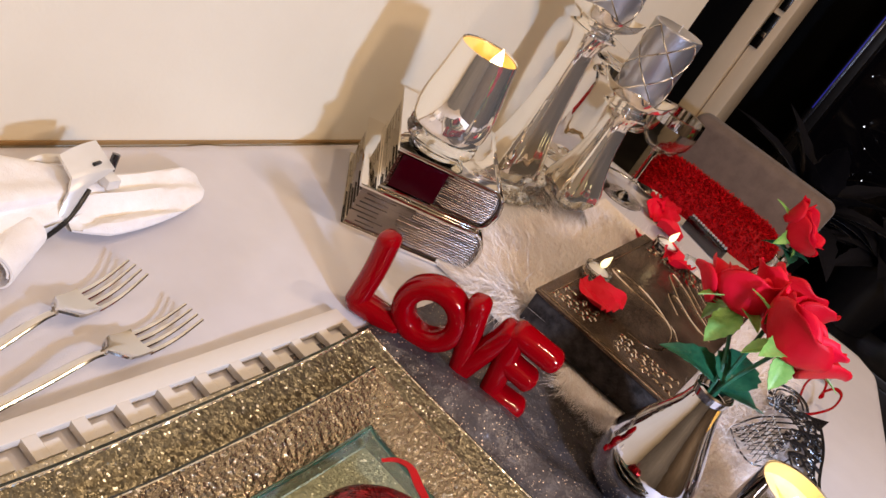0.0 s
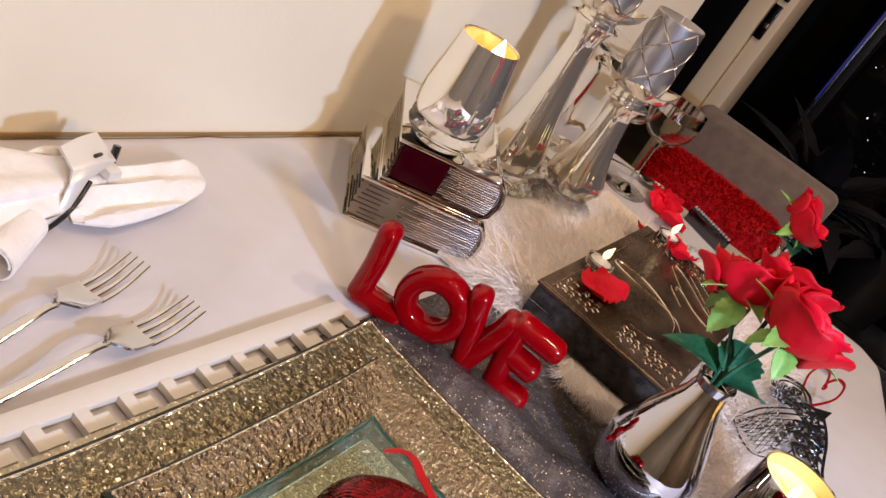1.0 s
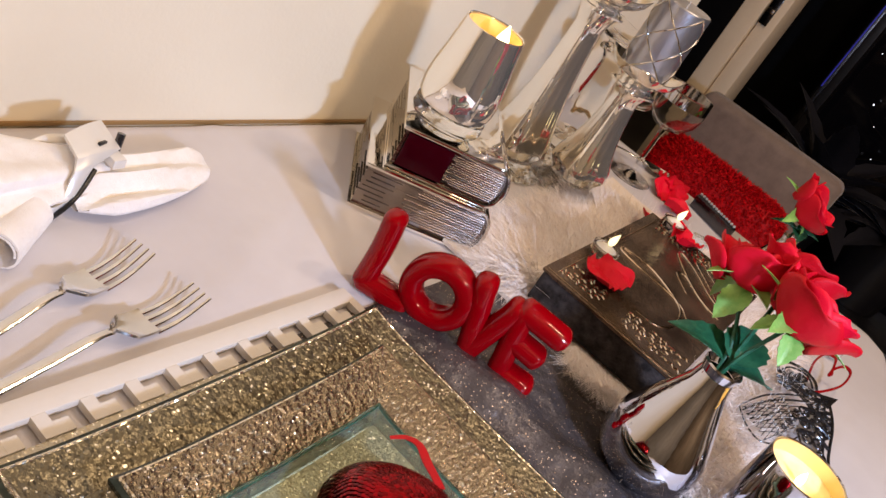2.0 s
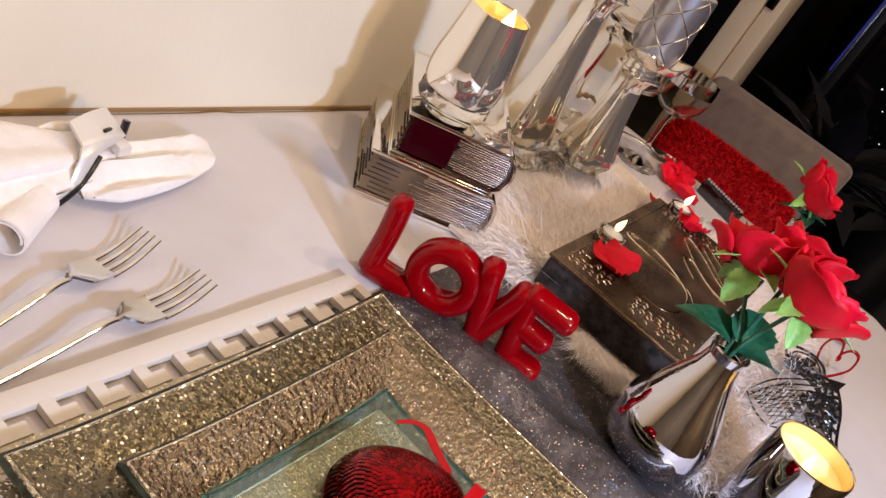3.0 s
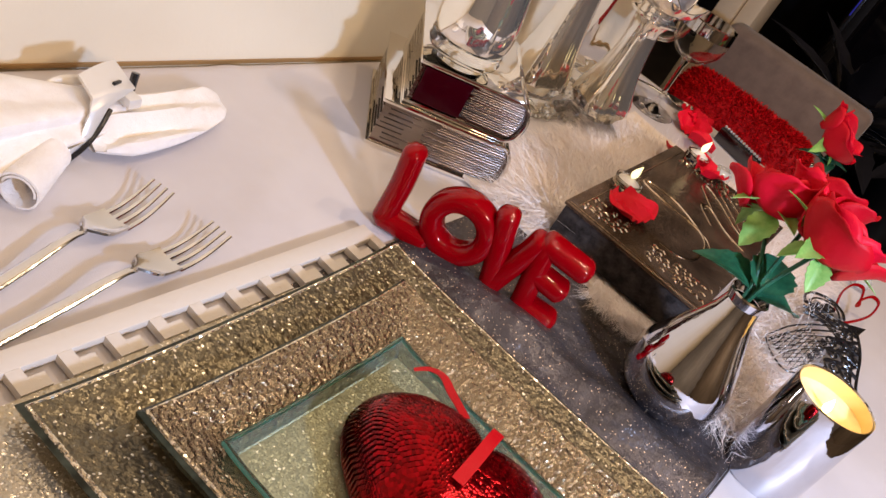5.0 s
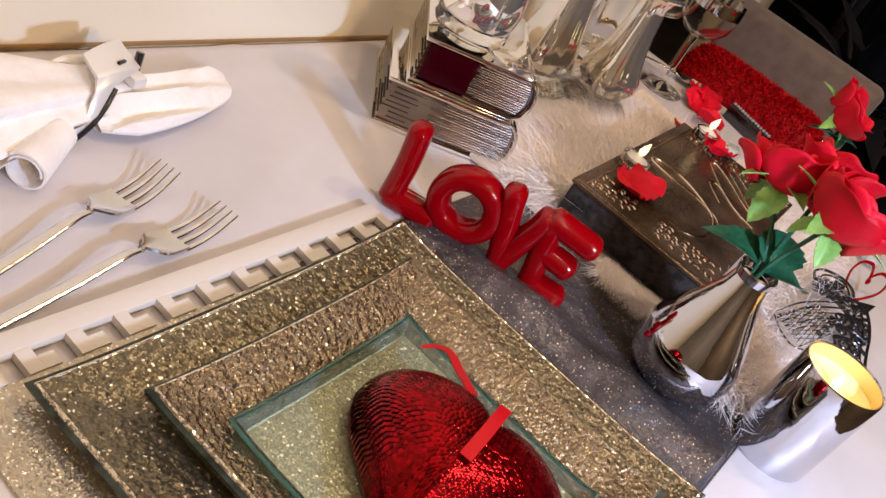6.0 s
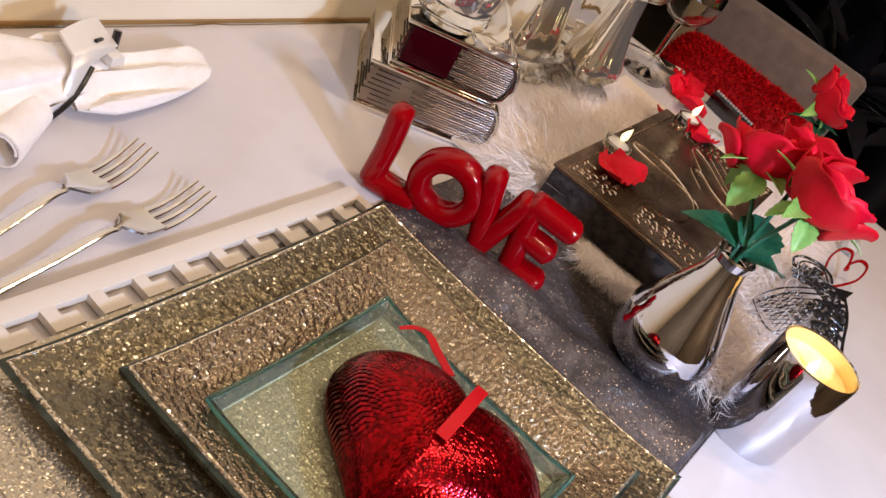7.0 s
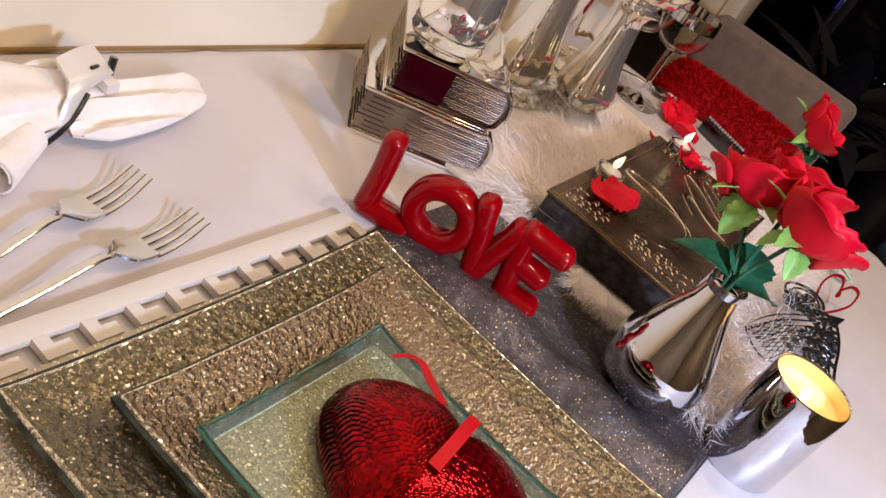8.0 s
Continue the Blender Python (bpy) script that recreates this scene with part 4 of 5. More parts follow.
# ---- album ----
def album():
    b = thing("album", pose(-0.169, 0.704, TZ + 0.012), "dark bronze album with an embossed cover, lying on the fur", "album")
    part("page_block", box(0.002, 0.156, 0.002, 0.298, 0.0, 0.034, bevel=0.002), album_side, b)
    cover = part("cover", box(0.0, 0.158, 0.0, 0.300, 0.0343, 0.0385, bevel=0.0014, seg=3), bronze_cover, b, "embossed bronze cover")
    part("frame_line", tube([Vector(q) for q in ((0.012, 0.008, 0.0388), (0.012, 0.292, 0.0388))], 0.0006, n=6), emboss, cover)
    part("frame_line", tube([Vector(q) for q in ((0.004, 0.004, 0.0388), (0.154, 0.004, 0.0388))], 0.0006, n=6), emboss, cover)
    # large raised script, its tops towards -x
    loops = [
        [(0.086, 0.056), (0.108, 0.060), (0.120, 0.078), (0.116, 0.118), (0.098, 0.140), (0.060, 0.160), (0.026, 0.158), (0.024, 0.148), (0.050, 0.142), (0.090, 0.140), (0.112, 0.132), (0.128, 0.112), (0.140, 0.108)],
        [(0.132, 0.170), (0.100, 0.196), (0.070, 0.232), (0.062, 0.246), (0.066, 0.252), (0.090, 0.236), (0.120, 0.206), (0.142, 0.190)],
        [(0.140, 0.192), (0.112, 0.226), (0.082, 0.258), (0.078, 0.268), (0.086, 0.270), (0.110, 0.248), (0.146, 0.214)],
        [(0.104, 0.168), (0.084, 0.190), (0.080, 0.200), (0.090, 0.204), (0.118, 0.180), (0.146, 0.168)],
    ]
    for pts in loops:
        part("script_stroke", tube(smooth_line([(x, y, 0.0388) for x, y in pts], 8), 0.0014, n=6, flat=0.8, taper=lambda u: 0.5 + 0.7 * math.sin(math.pi * u)), emboss, cover)
    rng = random.Random(4)
    # small lines of raised letters along the edges, as short strokes
    for base_y, rows in ((0.016, 5), (0.262, 5)):
        for r in range(rows):
            x = 0.020 if base_y > 0.1 else 0.012
            while x < 0.150:
                l = rng.uniform(0.004, 0.008)
                y = base_y + r * 0.0068 + rng.uniform(-0.001, 0.001)
                if rng.random() < 0.8 and not (base_y < 0.1 and 0.058 < x < 0.082):
                    pts = [(x, y, 0.0388), (x + l * 0.4, y + rng.uniform(0.001, 0.004), 0.0389), (x + l, y + rng.uniform(-0.002, 0.001), 0.0388)]
                    part("small_stroke", tube(smooth_line(pts, 3), 0.0011, n=5, flat=0.8), emboss, cover)
                x += l + rng.uniform(0.001, 0.003)


album()


def tealight(m, label):
    t = thing("tea_light", m, label, "tea light", "tea lights on the album")
    part("cup", lathe([(0, 0), (0.0135, 0), (0.0150, 0.002), (0.0155, 0.014), (0.0148, 0.0142), (0.0145, 0.012), (0, 0.0105)], 28), clear_glass, t)
    part("body", lathe([(0, 0.0108), (0.0125, 0.0112), (0.008, 0.0135), (0.0035, 0.016), (0, 0.016)], 24), white_plastic, t)
    ob = flame(t, pose(0, 0, 0.0161, 0, 14, 30), 0.017, flame_soft)
    ob["label"] = "pale yellow plastic flame tip"
    return t


AZ = TZ + 0.0508
tealight(pose(-0.150, 0.802, AZ), "clear battery tea light on the album")
tealight(pose(-0.138, 0.992, AZ), "clear battery tea light among petals")


def loose_petal(m, size, seed, label="loose red fabric rose petal"):
    rng = random.Random(seed)
    a, b, c = rng.uniform(0.2, 0.4), rng.uniform(-0.3, 0.3), rng.uniform(0, 6)

    def place(u, v):
        t = (v - 0.5) * 2
        w = math.sin(math.pi * min(1, 0.12 + u * 0.80)) ** 0.6 * (1 + 0.03 * math.sin(u * 9 + c))
        ruffle = 0.08 * math.sin(t * 6 + c) * u + 0.05 * math.sin(t * 11 + u * 7)
        return Vector((t * w * size * 0.62, (u - 0.5) * size, size * (a * t * t * w + 0.22 * (u - 0.4) ** 2 + b * 0.2 * t + ruffle) + size * 0.08))
    ob = part("rose_petal", sheet(10, 12, place, 0.0006), petal_mat)
    ob.matrix_world = m
    return tagged(ob, label, "petal", "scattered petals")


loose_petal(pose(-0.128, 0.768, AZ, 0, 0, 60), 0.044, 1)
loose_petal(pose(-0.128, 1.030, AZ - 0.030, 18, 20, 30), 0.042, 2)
loose_petal(pose(-0.116, 0.985, AZ, 0, 0, 150), 0.038, 3)
loose_petal(pose(-0.160, 1.040, AZ - 0.028, 10, 0, 210), 0.045, 4)
loose_petal(pose(-0.205, 1.225, TZ + 0.004, 20, 0, 10), 0.044, 5)
loose_petal(pose(-0.172, 1.175, TZ + 0.006, 0, 16, 100), 0.040, 6)
loose_petal(pose(-0.215, 1.255, TZ + 0.004, 0, 0, 40), 0.045, 7)


# ---- roses ----
def rose_petal_mesh(seed, size):
    rng = random.Random(seed)
    c, d = rng.uniform(0, 6), rng.uniform(0.85, 1.15)

    def place(u, v):
        t = (v - 0.5) * 2
        w = size * 0.98 * math.sin(math.pi * min(1, 0.10 + 0.72 * u)) ** 0.75 * d
        ang = t * 1.05
        rad = size * (0.36 + 0.22 * u)
        x = math.sin(ang) * w
        y = rad - (1 - math.cos(ang)) * w * 0.9 + size * 0.12 * max(0, u - 0.74) ** 1.2 * 3
        z = size * 1.10 * u - size * 0.07 * max(0, u - 0.84) * 6 * (0.5 + 0.5 * math.cos(t * 2)) + size * 0.055 * math.sin(t * 5 + c) * u * u
        return Vector((x, y, z))
    bm = sheet(9, 10, place, 0.0005)
    me = bpy.data.meshes.new("petal")
    bm.to_mesh(me)
    bm.free()
    me.materials.append(petal_mat)
    me.polygons.foreach_set("use_smooth", [True] * len(me.polygons))
    return me


PETALS = [rose_petal_mesh(20 + k, 0.040) for k in range(5)]


def leaf_bm(length, width, bend):
    def place(u, v):
        t = (v - 0.5) * 2
        w = width * math.sin(math.pi * u ** 0.8) ** 0.8 * (1 + 0.07 * math.sin(u * 40))
        return Vector((t * w, u * length, bend * length * u * u * -1 + abs(t) * w * 0.35))
    return sheet(12, 6, place, 0.0005)


def rose(parent, m, size, seed, outer=5):
    """A flower under its bouquet: one bloom with its petals and sepals."""
    rng = random.Random(seed)
    bloom = new("bloom")
    bloom.parent, bloom.matrix_local = parent, m
    bloom.empty_display_size = 0.01
    bm = lathe([(0, -0.010), (0.006, -0.008), (0.011, 0.0), (0.012, 0.010), (0.006, 0.018), (0, 0.020)], 12)
    part("bud", bm, petal_mat, bloom)
    k = 0
    for ring, (count, scale, tilt) in enumerate(((2, 0.66, -8), (2, 0.86, -3), (3, 1.02, 5), (outer - 2, 1.10, 17))):
        for i in range(count):
            p = new("petal", PETALS[(k + seed) % 5])
            k += 1
            p.parent = bloom
            s = scale * size
            p.matrix_local = pose(0, 0, -0.006 - 0.002 * ring, 0, 0, 360 * i / count + ring * 37 + rng.uniform(-12, 12)) @ pose(0, 0.004 * ring, 0, -tilt + rng.uniform(-6, 6), 0, 0) @ Matrix.Diagonal((s, s, s * rng.uniform(0.92, 1.08), 1))
    for i in range(4):
        s = part("sepal", leaf_bm(0.050 * size, 0.012 * size, 0.6), leaf_light, bloom, "light green sepal")
        s.matrix_local = pose(0, 0, -0.012, 0, 0, 90 * i + rng.uniform(-20, 20)) @ pose(0, 0.004, 0, 20 + rng.uniform(-15, 30), 0, 0)
    return bloom


def aim(x, y, z, dx, dy, dz, spin=0.0):
    q = Vector((dx, dy, dz)).to_track_quat("Z", "Y").to_matrix().to_4x4()
    return Matrix.Translation((x, y, z)) @ q @ pose(0, 0, 0, 0, 0, spin)


def bud_vase(m, k, label):
    v = thing("bud_vase", m, label, "vase")
    prof = [(0, 0), (0.030, 0), (0.0375, 0.004), (0.0432, 0.014), (0.0450, 0.027), (0.0420, 0.044), (0.0335, 0.064), (0.0235, 0.086), (0.0168, 0.102), (0.0145, 0.114), (0.0165, 0.122), (0.0155, 0.1235), (0.0130, 0.116), (0.0140, 0.100), (0.010, 0.09), (0, 0.088)]
    part("body", lathe([(r * k, z * k) for r, z in prof[1:-6]] + [(0.0, 0.114 * k)], 56), chrome, v)
    part("lip", lathe([(0.0145 * k, 0.1143 * k)] + [(r * k, z * k) for r, z in prof[10:12]] + [(0.0130 * k, 0.1155 * k), (0.0145 * k, 0.1143 * k)], 56), chrome, v)
    part("base", lathe([(0, -0.0006), (0.0275 * k, -0.0006), (0.0275 * k, -0.0001), (0, -0.0001)], 40), gunmetal, v)
    return v


bud_vase(pose(0.010, 0.630, TZ + 0.0042), 1.0, "tall-necked chrome bud vase on the grey runner")


def bouquet():
    b = thing("rose_bouquet", pose(0.010, 0.630, TZ + 0.128), "red fabric roses with green leaves in a chrome vase", "flowers")
    for dx, dy, dz, sc, seed, sp in ((-0.034, 0.044, 0.055, 0.74, 1, 0), (0.017, 0.014, 0.064, 0.78, 2, 40), (-0.004, 0.058, 0.070, 0.64, 3, 80)):
        rose(b, aim(dx, dy, dz, dx * 0.8 + 0.006, 0.022, 0.06, sp), sc, seed)
        line = smooth_line([(0, 0, -0.036), (dx * 0.2, dy * 0.2, 0.01), (dx * 0.95, dy * 0.95, dz - 0.010)], 6)
        part("stem", tube(line, 0.0018, n=6), leaf_dark, b)
    for x, y, z, rz, rx, l in ((-0.004, 0.004, 0.0, 95, 20, 0.046), (0.004, 0.0, 0.0, -40, 12, 0.046), (0.004, 0.004, 0.002, 10, 40, 0.044)):
        lf = part("leaf", leaf_bm(l, l * 0.44, 0.45), leaf_dark, b)
        lf.matrix_local = pose(x, y, z, 0, 0, rz) @ pose(0, 0, 0, rx, 0, 0)
    for x, y, z, rz, rx, l in ((-0.024, 0.024, 0.050, 160, -40, 0.034), (0.020, 0.002, 0.054, 200, -35, 0.027), (0.012, 0.000, 0.056, 120, -25, 0.025)):
        lf = part("leaf", leaf_bm(l, l * 0.34, 0.3), leaf_light, b, "light green leaf below a bloom")
        lf.matrix_local = pose(x, y, z, 0, 0, rz) @ pose(0, 0, 0, rx, 0, 0)


bouquet()
bud_vase(pose(-0.034, 1.205, TZ + 0.001), 0.58, "small chrome bud vase at the far end of the table")


def single_rose():
    b = thing("single_rose", pose(-0.034, 1.205, TZ + 0.073), "single red fabric rose with dark leaves in a small vase", "flowers")
    rose(b, aim(-0.006, -0.004, 0.046, 0.9, 0.1, 1), 0.78, 7)
    part("stem", tube(smooth_line([(0, 0, -0.018), (0, 0, 0.01), (0, -0.002, 0.042)], 5), 0.0018, n=6), leaf_dark, b)
    for rz, rx in ((90, 10), (140, 30), (200, 20), (20, 10), (300, 25)):
        lf = part("leaf", leaf_bm(0.034, 0.012, 0.4), leaf_dark, b)
        lf.matrix_local = pose(0, 0, 0.010, 0, 0, rz) @ pose(0, 0, 0, rx, 0, 0)


single_rose()


# ---- mask, wire heart and small things ----
def filigree_mask():
    m = thing("mask", pose(0.095, 0.870, TZ + 0.030), "black metal filigree masquerade mask set with crystals", "mask")

    def lift(x, y):
        return 0.010 - 2.2 * (x * x) - 0.9 * y * y

    def curl(pts, r=0.0010, closed=False):
        return tube(smooth_line([(x, y, lift(x, y)) for x, y in pts], 7, closed), r, n=6, closed=closed)

    def spiral(cx, cy, r0, turn, way=1):
        return [(cx + r0 * (1 - k / 13) * math.cos(turn + way * k * 0.75), cy + r0 * (1 - k / 13) * math.sin(turn + way * k * 0.75)) for k in range(12)]
    # long wires that sweep from the wing's tip to the crest
    for k in range(5):
        o = 0.0048 * k
        part("wing_rib", curl([(-0.049 + o, -0.076 - 0.6 * o), (-0.036 + 1.5 * o, -0.034 - 0.5 * o), (-0.012 + 1.3 * o, 0.008 - 1.2 * o), (0.012 + 0.9 * o, 0.046 - 1.9 * o), (0.021 + 0.7 * o, 0.058 - 2.6 * o)], 0.0010 if k < 2 else 0.0006), black_enamel, m)
    # netting of the cheek
    a, b, c, d = (Vector(q) for q in ((-0.046, -0.076), (-0.014, -0.100), (0.004, -0.044), (-0.020, -0.012)))

    def net(u, v):
        return a.lerp(b, u).lerp(d.lerp(c, u), v)
    for k in range(9):
        f = k / 8
        part("net_wire", curl([net(max(0, min(1, f + 0.5 * (w - 0.5))), w)[:] for w in (0, 0.25, 0.5, 0.75, 1)], 0.0004), black_enamel, m)
        part("net_wire", curl([net(max(0, min(1, f - 0.5 * (w - 0.5))), w)[:] for w in (0, 0.25, 0.5, 0.75, 1)], 0.0004), black_enamel, m)
        for w in (0.18, 0.42, 0.66, 0.9):
            x, y = net(max(0, min(1, f)), w)
            bm = bmesh.new()
            bmesh.ops.create_icosphere(bm, subdivisions=1, radius=0.0013, matrix=Matrix.Translation((x, y, lift(x, y) + 0.0012)))
            part("crystal", bm, crystal, m, "tiny clear crystal", 5)
    part("rim", curl([(-0.049, -0.076), (-0.034, -0.096), (-0.016, -0.104), (0.002, -0.084), (0.010, -0.056)], 0.0008), black_enamel, m)
    # the crown's rim, and the side and lower edge
    part("rim", curl([(-0.039, 0.040), (-0.042, 0.064), (-0.033, 0.088), (-0.014, 0.097), (-0.001, 0.082), (0.004, 0.062)], 0.0016), black_enamel, m)
    part("rim", curl([(-0.033, 0.036), (-0.034, 0.060), (-0.026, 0.078), (-0.013, 0.084), (-0.005, 0.072), (-0.001, 0.056)], 0.0011), black_enamel, m)
    part("rim", curl([(0.021, 0.056), (0.030, 0.026), (0.036, -0.002), (0.040, -0.030), (0.045, -0.052), (0.055, -0.070)], 0.0017), black_enamel, m)
    part("rim", curl([(0.014, 0.050), (0.022, 0.020), (0.028, -0.006), (0.033, -0.034), (0.040, -0.056), (0.052, -0.070)], 0.0012), black_enamel, m)
    part("rim", curl([(0.052, -0.072), (0.036, -0.062), (0.018, -0.066), (0.006, -0.052)], 0.0010), black_enamel, m)
    # the pointed crest
    bm = bmesh.new()
    ring = [bm.verts.new((x, y, lift(x, y) + z)) for x, y, z in ((0.006, 0.054, 0), (0.022, 0.036, 0), (0.024, 0.054, 0.003), (0.015, 0.066, 0))]
    point = bm.verts.new((0.029, 0.088, lift(0.029, 0.088) + 0.002))
    low = bm.verts.new((0.016, 0.052, lift(0.016, 0.052) - 0.003))
    for k in range(4):
        bm.faces.new((ring[k], ring[(k + 1) % 4], point))
        bm.faces.new((ring[(k + 1) % 4], ring[k], low))
    bmesh.ops.recalc_face_normals(bm, faces=bm.faces)
    part("crest", bm, black_enamel, m)
    for cx, cy, r0, turn, way in ((0.010, -0.030, 0.011, 0, 1), (0.026, -0.020, 0.010, 2, -1), (0.018, -0.006, 0.010, 4, 1), (0.030, -0.044, 0.009, 1, 1), (0.016, -0.050, 0.010, 3, -1), (0.024, 0.012, 0.009, 5, 1), (0.008, 0.018, 0.009, 2, 1), (-0.012, 0.046, 0.010, 0, -1), (-0.026, 0.050, 0.010, 3, 1), (-0.028, 0.028, 0.009, 1, -1), (-0.016, 0.066, 0.009, 4, 1), (0.000, 0.036, 0.009, 2, -1), (0.036, -0.056, 0.006, 0, 1), (0.004, -0.012, 0.009, 1, 1), (0.014, 0.032, 0.008, 3, 1), (0.032, -0.008, 0.006, 1, -1), (-0.022, 0.014, 0.007, 2, 1)):
        part("scroll", curl(spiral(cx, cy, r0, turn, way), 0.0013), black_enamel, m)
    for pts in ([(-0.039, 0.040), (-0.022, 0.040), (-0.004, 0.044), (0.010, 0.054)], [(-0.038, 0.024), (-0.020, 0.028), (0.002, 0.028), (0.016, 0.044)], [(-0.034, 0.012), (-0.012, 0.016), (0.010, 0.006), (0.030, 0.004)], [(0.002, -0.030), (0.018, -0.018), (0.036, -0.016)], [(0.006, -0.050), (0.022, -0.034), (0.040, -0.034)], [(0.000, -0.006), (0.014, 0.010), (0.026, 0.030)]):
        part("leaf_wire", curl(pts, 0.0019), black_enamel, m)
    part("lining", sheet(10, 8, lambda u, v: Vector((-0.034 + u * 0.034 + v * 0.004, 0.030 + v * 0.050, lift(-0.034 + u * 0.034, 0.030 + v * 0.050) - 0.004)), 0.0008), smoke_satin, m, "smoky grey satin lining")
    part("lining", sheet(10, 8, lambda u, v: Vector((0.004 + u * 0.030 + v * 0.002, -0.052 + v * 0.074, lift(0.004 + u * 0.030, -0.052 + v * 0.074) - 0.004)), 0.0008), smoke_satin, m, "smoky grey satin lining")
    part("stand", box(-0.004, 0.004, -0.010, 0.010, -0.029, -0.002, bevel=0.001), gunmetal, m)


filigree_mask()


def wire_heart():
    h = thing("wire_heart", pose(0.098, 0.985, TZ + 0.004, 20, 0, -8) @ Matrix.Diagonal((0.72, 1.45, 1.0, 1)), "small red glitter wire heart with a curled tip", "heart ornament")
    pts = [(0.0, 0.0), (0.016, 0.014), (0.028, 0.034), (0.024, 0.052), (0.010, 0.054), (0.002, 0.042), (0.006, 0.036), (0.003, 0.034), (0.0, 0.044), (-0.010, 0.055), (-0.024, 0.050), (-0.026, 0.034), (-0.014, 0.014), (-0.002, -0.002)]
    part("wire", tube(smooth_line([(x, y, 0) for x, y in pts], 8), 0.0019, n=8), red_glaze, h)


wire_heart()


def crystal_cube(m, label):
    bm = box(-0.011, 0.011, -0.011, 0.011, 0, 0.020, bevel=0.004, seg=1)
    ob = part("crystal_cube", bm, crystal, None, sharp=5)
    ob.matrix_world = m
    return tagged(ob, label, "crystal")


crystal_cube(pose(-0.112, 1.072, TZ + 0.020, 0, 0, 30), "faceted clear crystal cube beside the petals")
crystal_cube(pose(0.100, 1.135, TZ + 0.001, 0, 0, 15), "faceted clear crystal near the table's corner")


def jewelled_bar():
    b = thing("jewelled_frame", pose(-0.176, 1.262, TZ + 0.001, 0, 0, -22), "dark mirrored tray edged with tiny rhinestones", "tray")
    part("tray", box(0, 0.080, 0, 0.012, 0, 0.022, bevel=0.002), gunmetal, b)
    for k in range(14):
        bm = bmesh.new()
        bmesh.ops.create_icosphere(bm, subdivisions=1, radius=0.0026, matrix=Matrix.Translation((0.003 + k * 0.0057, 0.006, 0.0238)))
        part("rhinestone", bm, crystal, b, sharp=5)


jewelled_bar()


def dessert_spoon():
    s = thing("spoon", pose(-0.272, 1.268, TZ + 0.003, 0, 0, -62), "polished steel spoon lying at the far place", "spoon")
    bm = sheet(12, 10, lambda u, v: Vector(((v - 0.5) * 0.030 * math.sin(math.pi * min(0.98, 0.05 + 0.95 * u)) ** 0.6, u * 0.046, 0.004 * ((2 * v - 1) ** 2 + (2 * u - 1) ** 2))), 0.0012)
    part("bowl", bm, steel, s)
    part("handle", tube(smooth_line([(0, 0.002, 0.004), (0, -0.03, 0.007), (0, -0.09, 0.003)], 7), 0.003, n=8, flat=0.4), steel, s)


dessert_spoon()


# ---- chair and the dark end of the room ----
def dining_chair():
    c = thing("dining_chair", pose(-0.212, 1.90, 0), "taupe upholstered dining chair at the table's end", "chair")
    top = TZ + 0.022
    part("backrest", box(-0.178, 0.178, 0.0, 0.07, 0.30, top, bevel=0.022, seg=4), chair_fabric, c)
    part("seat", box(-0.20, 0.20, -0.42, -0.005, 0.30, 0.42, bevel=0.03, seg=4), chair_fabric, c)
    for x in (-0.16, 0.16):
        for y in (-0.38, 0.03):
            part("leg", lathe([(0, 0), (0.014, 0), (0.020, 0.298), (0, 0.298)], 14), unlit_dark_paint, c).location = (x, y, 0)


dining_chair()


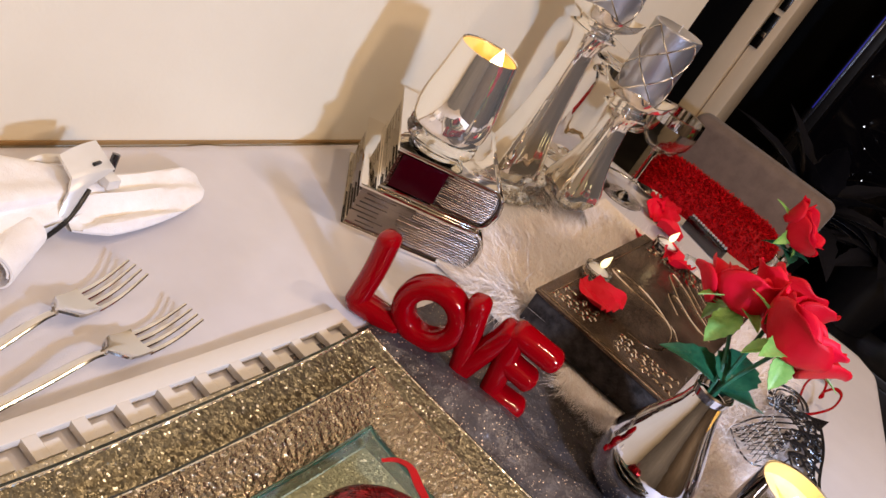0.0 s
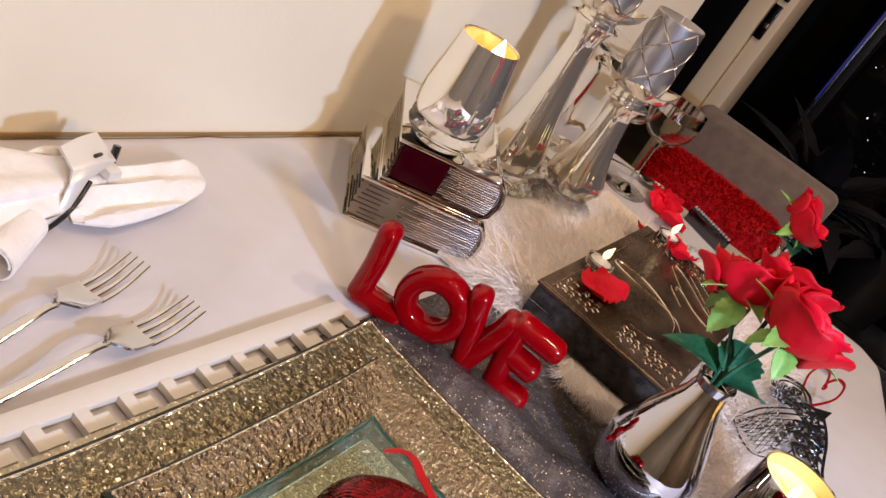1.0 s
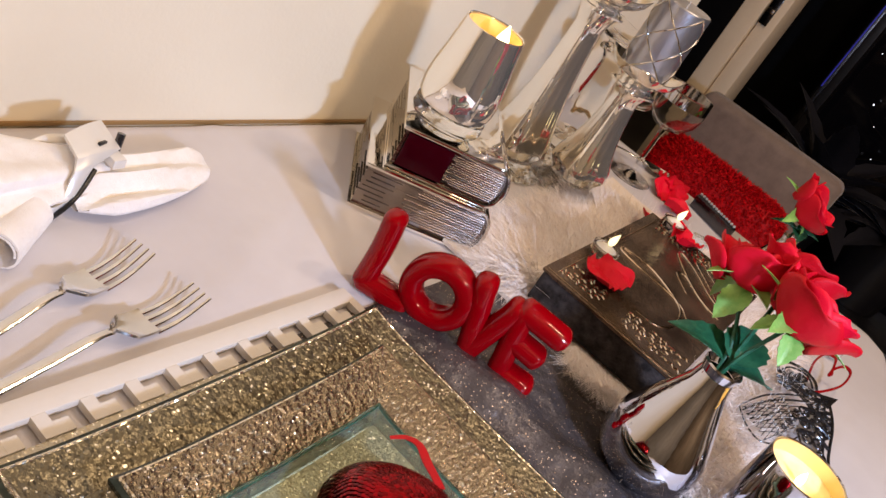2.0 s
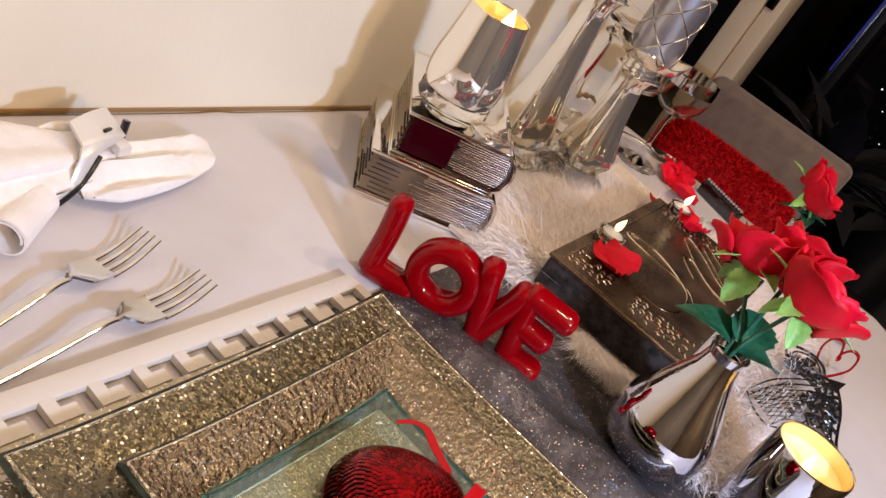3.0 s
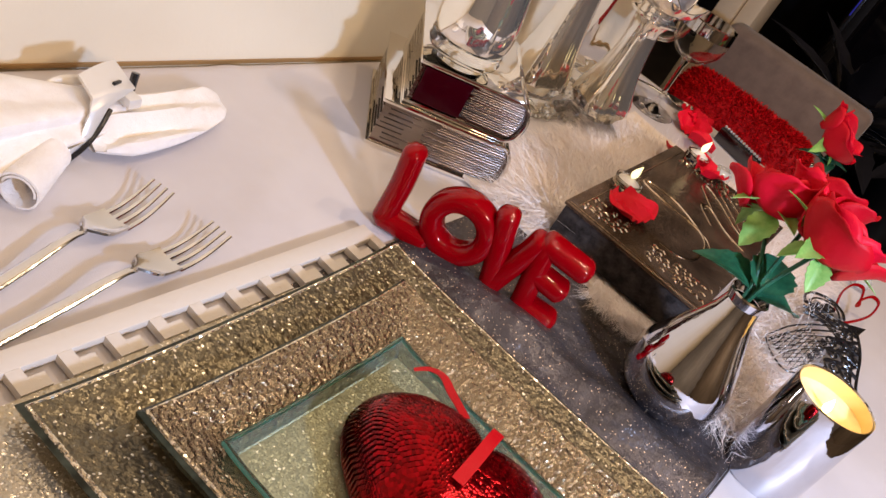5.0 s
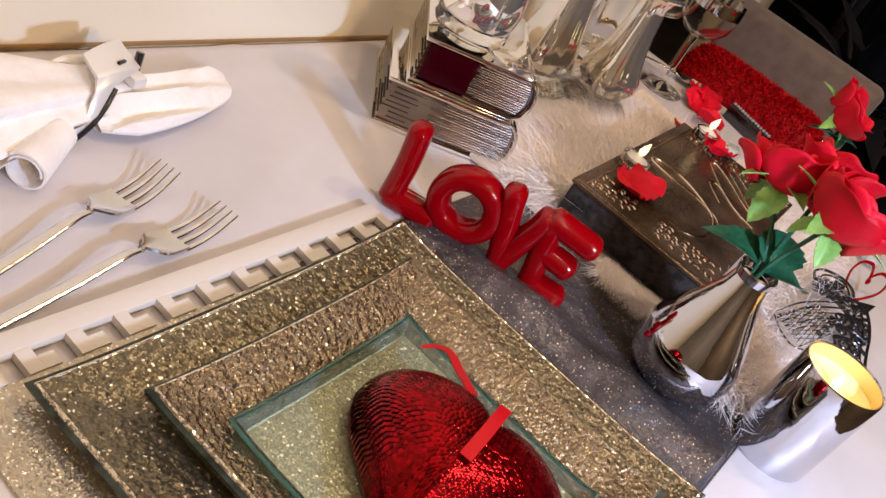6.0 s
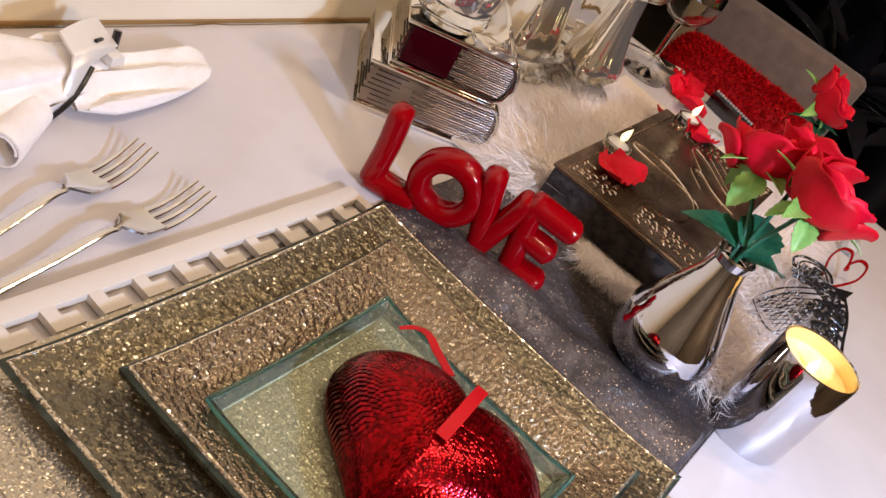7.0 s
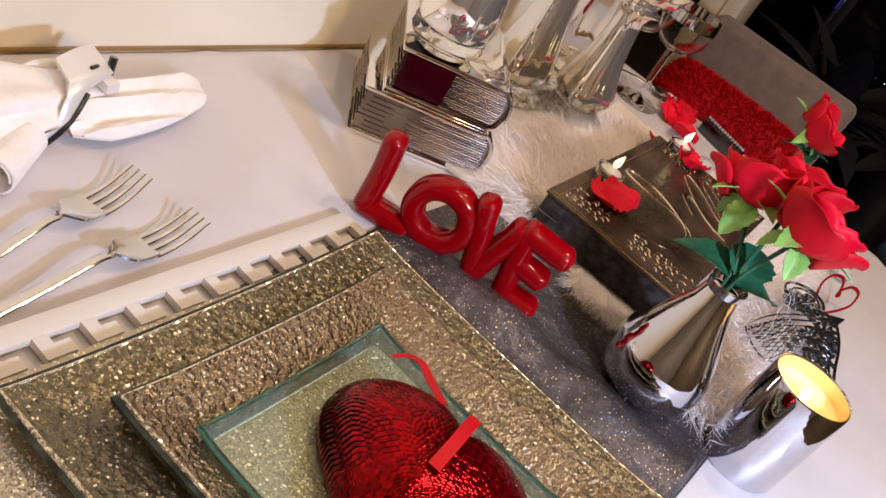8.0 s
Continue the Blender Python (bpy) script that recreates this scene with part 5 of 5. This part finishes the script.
def red_cushion():
    c = thing("cushion", pose(-0.234, 1.845, 0.425, -6, 0, 0), "shaggy red cushion leaning on the chair back", "cushion")
    W2, H2 = 0.172, 0.243

    def place(u, v):
        a = v * 2 * math.pi
        x = (u - 0.5) * 2
        k = max(0.02, (1 - abs(x) ** 10)) ** 0.5
        return Vector((x * W2, math.cos(a) * 0.045 * k, H2 / 2 + math.copysign(abs(math.sin(a)) ** 0.5, math.sin(a)) * H2 / 2 * k))
    part("cover", sheet(30, 40, place), red_shag, c)
    rng = random.Random(9)
    verts, faces = [], []
    for k in range(15000):
        u, v = rng.random(), rng.random()
        q = place(u, v)
        nrm = Vector((q.x * 0.6, q.y * 4, (q.z - H2 / 2) * 0.6)).normalized()
        d = (nrm + Vector((rng.uniform(-1, 1), rng.uniform(-1, 1), rng.uniform(-1, 1))) * 0.9).normalized()
        s = d.cross(Vector((rng.uniform(-1, 1), rng.uniform(-1, 1), rng.uniform(-1, 1)))).normalized() * 0.0011
        l = rng.uniform(0.008, 0.016)
        i = len(verts)
        bend = Vector((rng.uniform(-1, 1), rng.uniform(-1, 1), rng.uniform(-1, 0.4))) * 0.004
        verts += [(q + s)[:], (q - s)[:], (q + d * l * 0.6 - s)[:], (q + d * l * 0.6 + s)[:], (q + d * l + bend)[:]]
        faces += [(i, i + 1, i + 2, i + 3), (i + 3, i + 2, i + 4)]
    pile = from_lists("fleece", verts, faces, red_shag, c, "shaggy red pile")
    pile["kind"] = "stuff"


red_cushion()
blue_strip()


def dark_plant(m, seed, size):
    rng = random.Random(seed)
    p = thing("potted_plant", m, "leafy plant and pot, coloured near black for the shade", "plant")
    part("pot", lathe([(0, 0), (0.09, 0), (0.12, 0.2), (0.125, 0.22), (0.11, 0.215), (0.10, 0.19), (0, 0.18)], 28), unlit_dark_paint, p)
    for k in range(26):
        l = size * rng.uniform(0.6, 1.1)
        lf = part("leaf", leaf_bm(l, l * 0.16, 0.5), shade_black_leaf, p)
        lf.matrix_local = pose(0, 0, 0.18 + 0.02 * rng.random(), 0, 0, k * 137.5) @ pose(0, 0.01, 0, rng.uniform(15, 75), 0, 0)


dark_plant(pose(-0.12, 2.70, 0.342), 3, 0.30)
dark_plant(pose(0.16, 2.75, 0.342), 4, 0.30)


def night_cabinet():
    c = thing("sideboard", pose(0.25, 2.55, 0), "low sideboard, coloured near black for the shade it stands in", "sideboard")
    part("body", box(-0.45, 0.75, 0.0, 0.3, 0.0, 0.34, bevel=0.006), unlit_dark_paint, c)
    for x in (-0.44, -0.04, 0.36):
        d = part("door", box(x, x + 0.385, -0.018, -0.002, 0.03, 0.32, bevel=0.004), unlit_dark_paint, c)
        part("handle", tube([Vector((x + 0.34, -0.026, 0.14)), Vector((x + 0.34, -0.026, 0.22))], 0.005, n=8), steel, d)


night_cabinet()


# made-up wire and glowing beads in place of reflections on the panes
def string_lights():
    rng = random.Random(21)
    s = thing("string_lights", pose(0, 3.2, 0), "added wire with glowing specks for reflections in the dark window", "string lights")
    pts = [Vector((-0.34 + 0.10 * math.sin(k * 1.9) + 0.020 * k, 0.04 * math.sin(k * 2.3), 1.35 - 0.048 * k)) for k in range(18)]
    part("wire", tube(smooth_line([Vector((-0.34, 0.0, 2.4995))] + pts, 5), 0.0012, n=5), black_enamel, s)
    for q in pts:
        bm = bmesh.new()
        bmesh.ops.create_icosphere(bm, subdivisions=1, radius=rng.uniform(0.0015, 0.0045), matrix=Matrix.Translation(q))
        part("speck", bm, speck_mat, s)


string_lights()
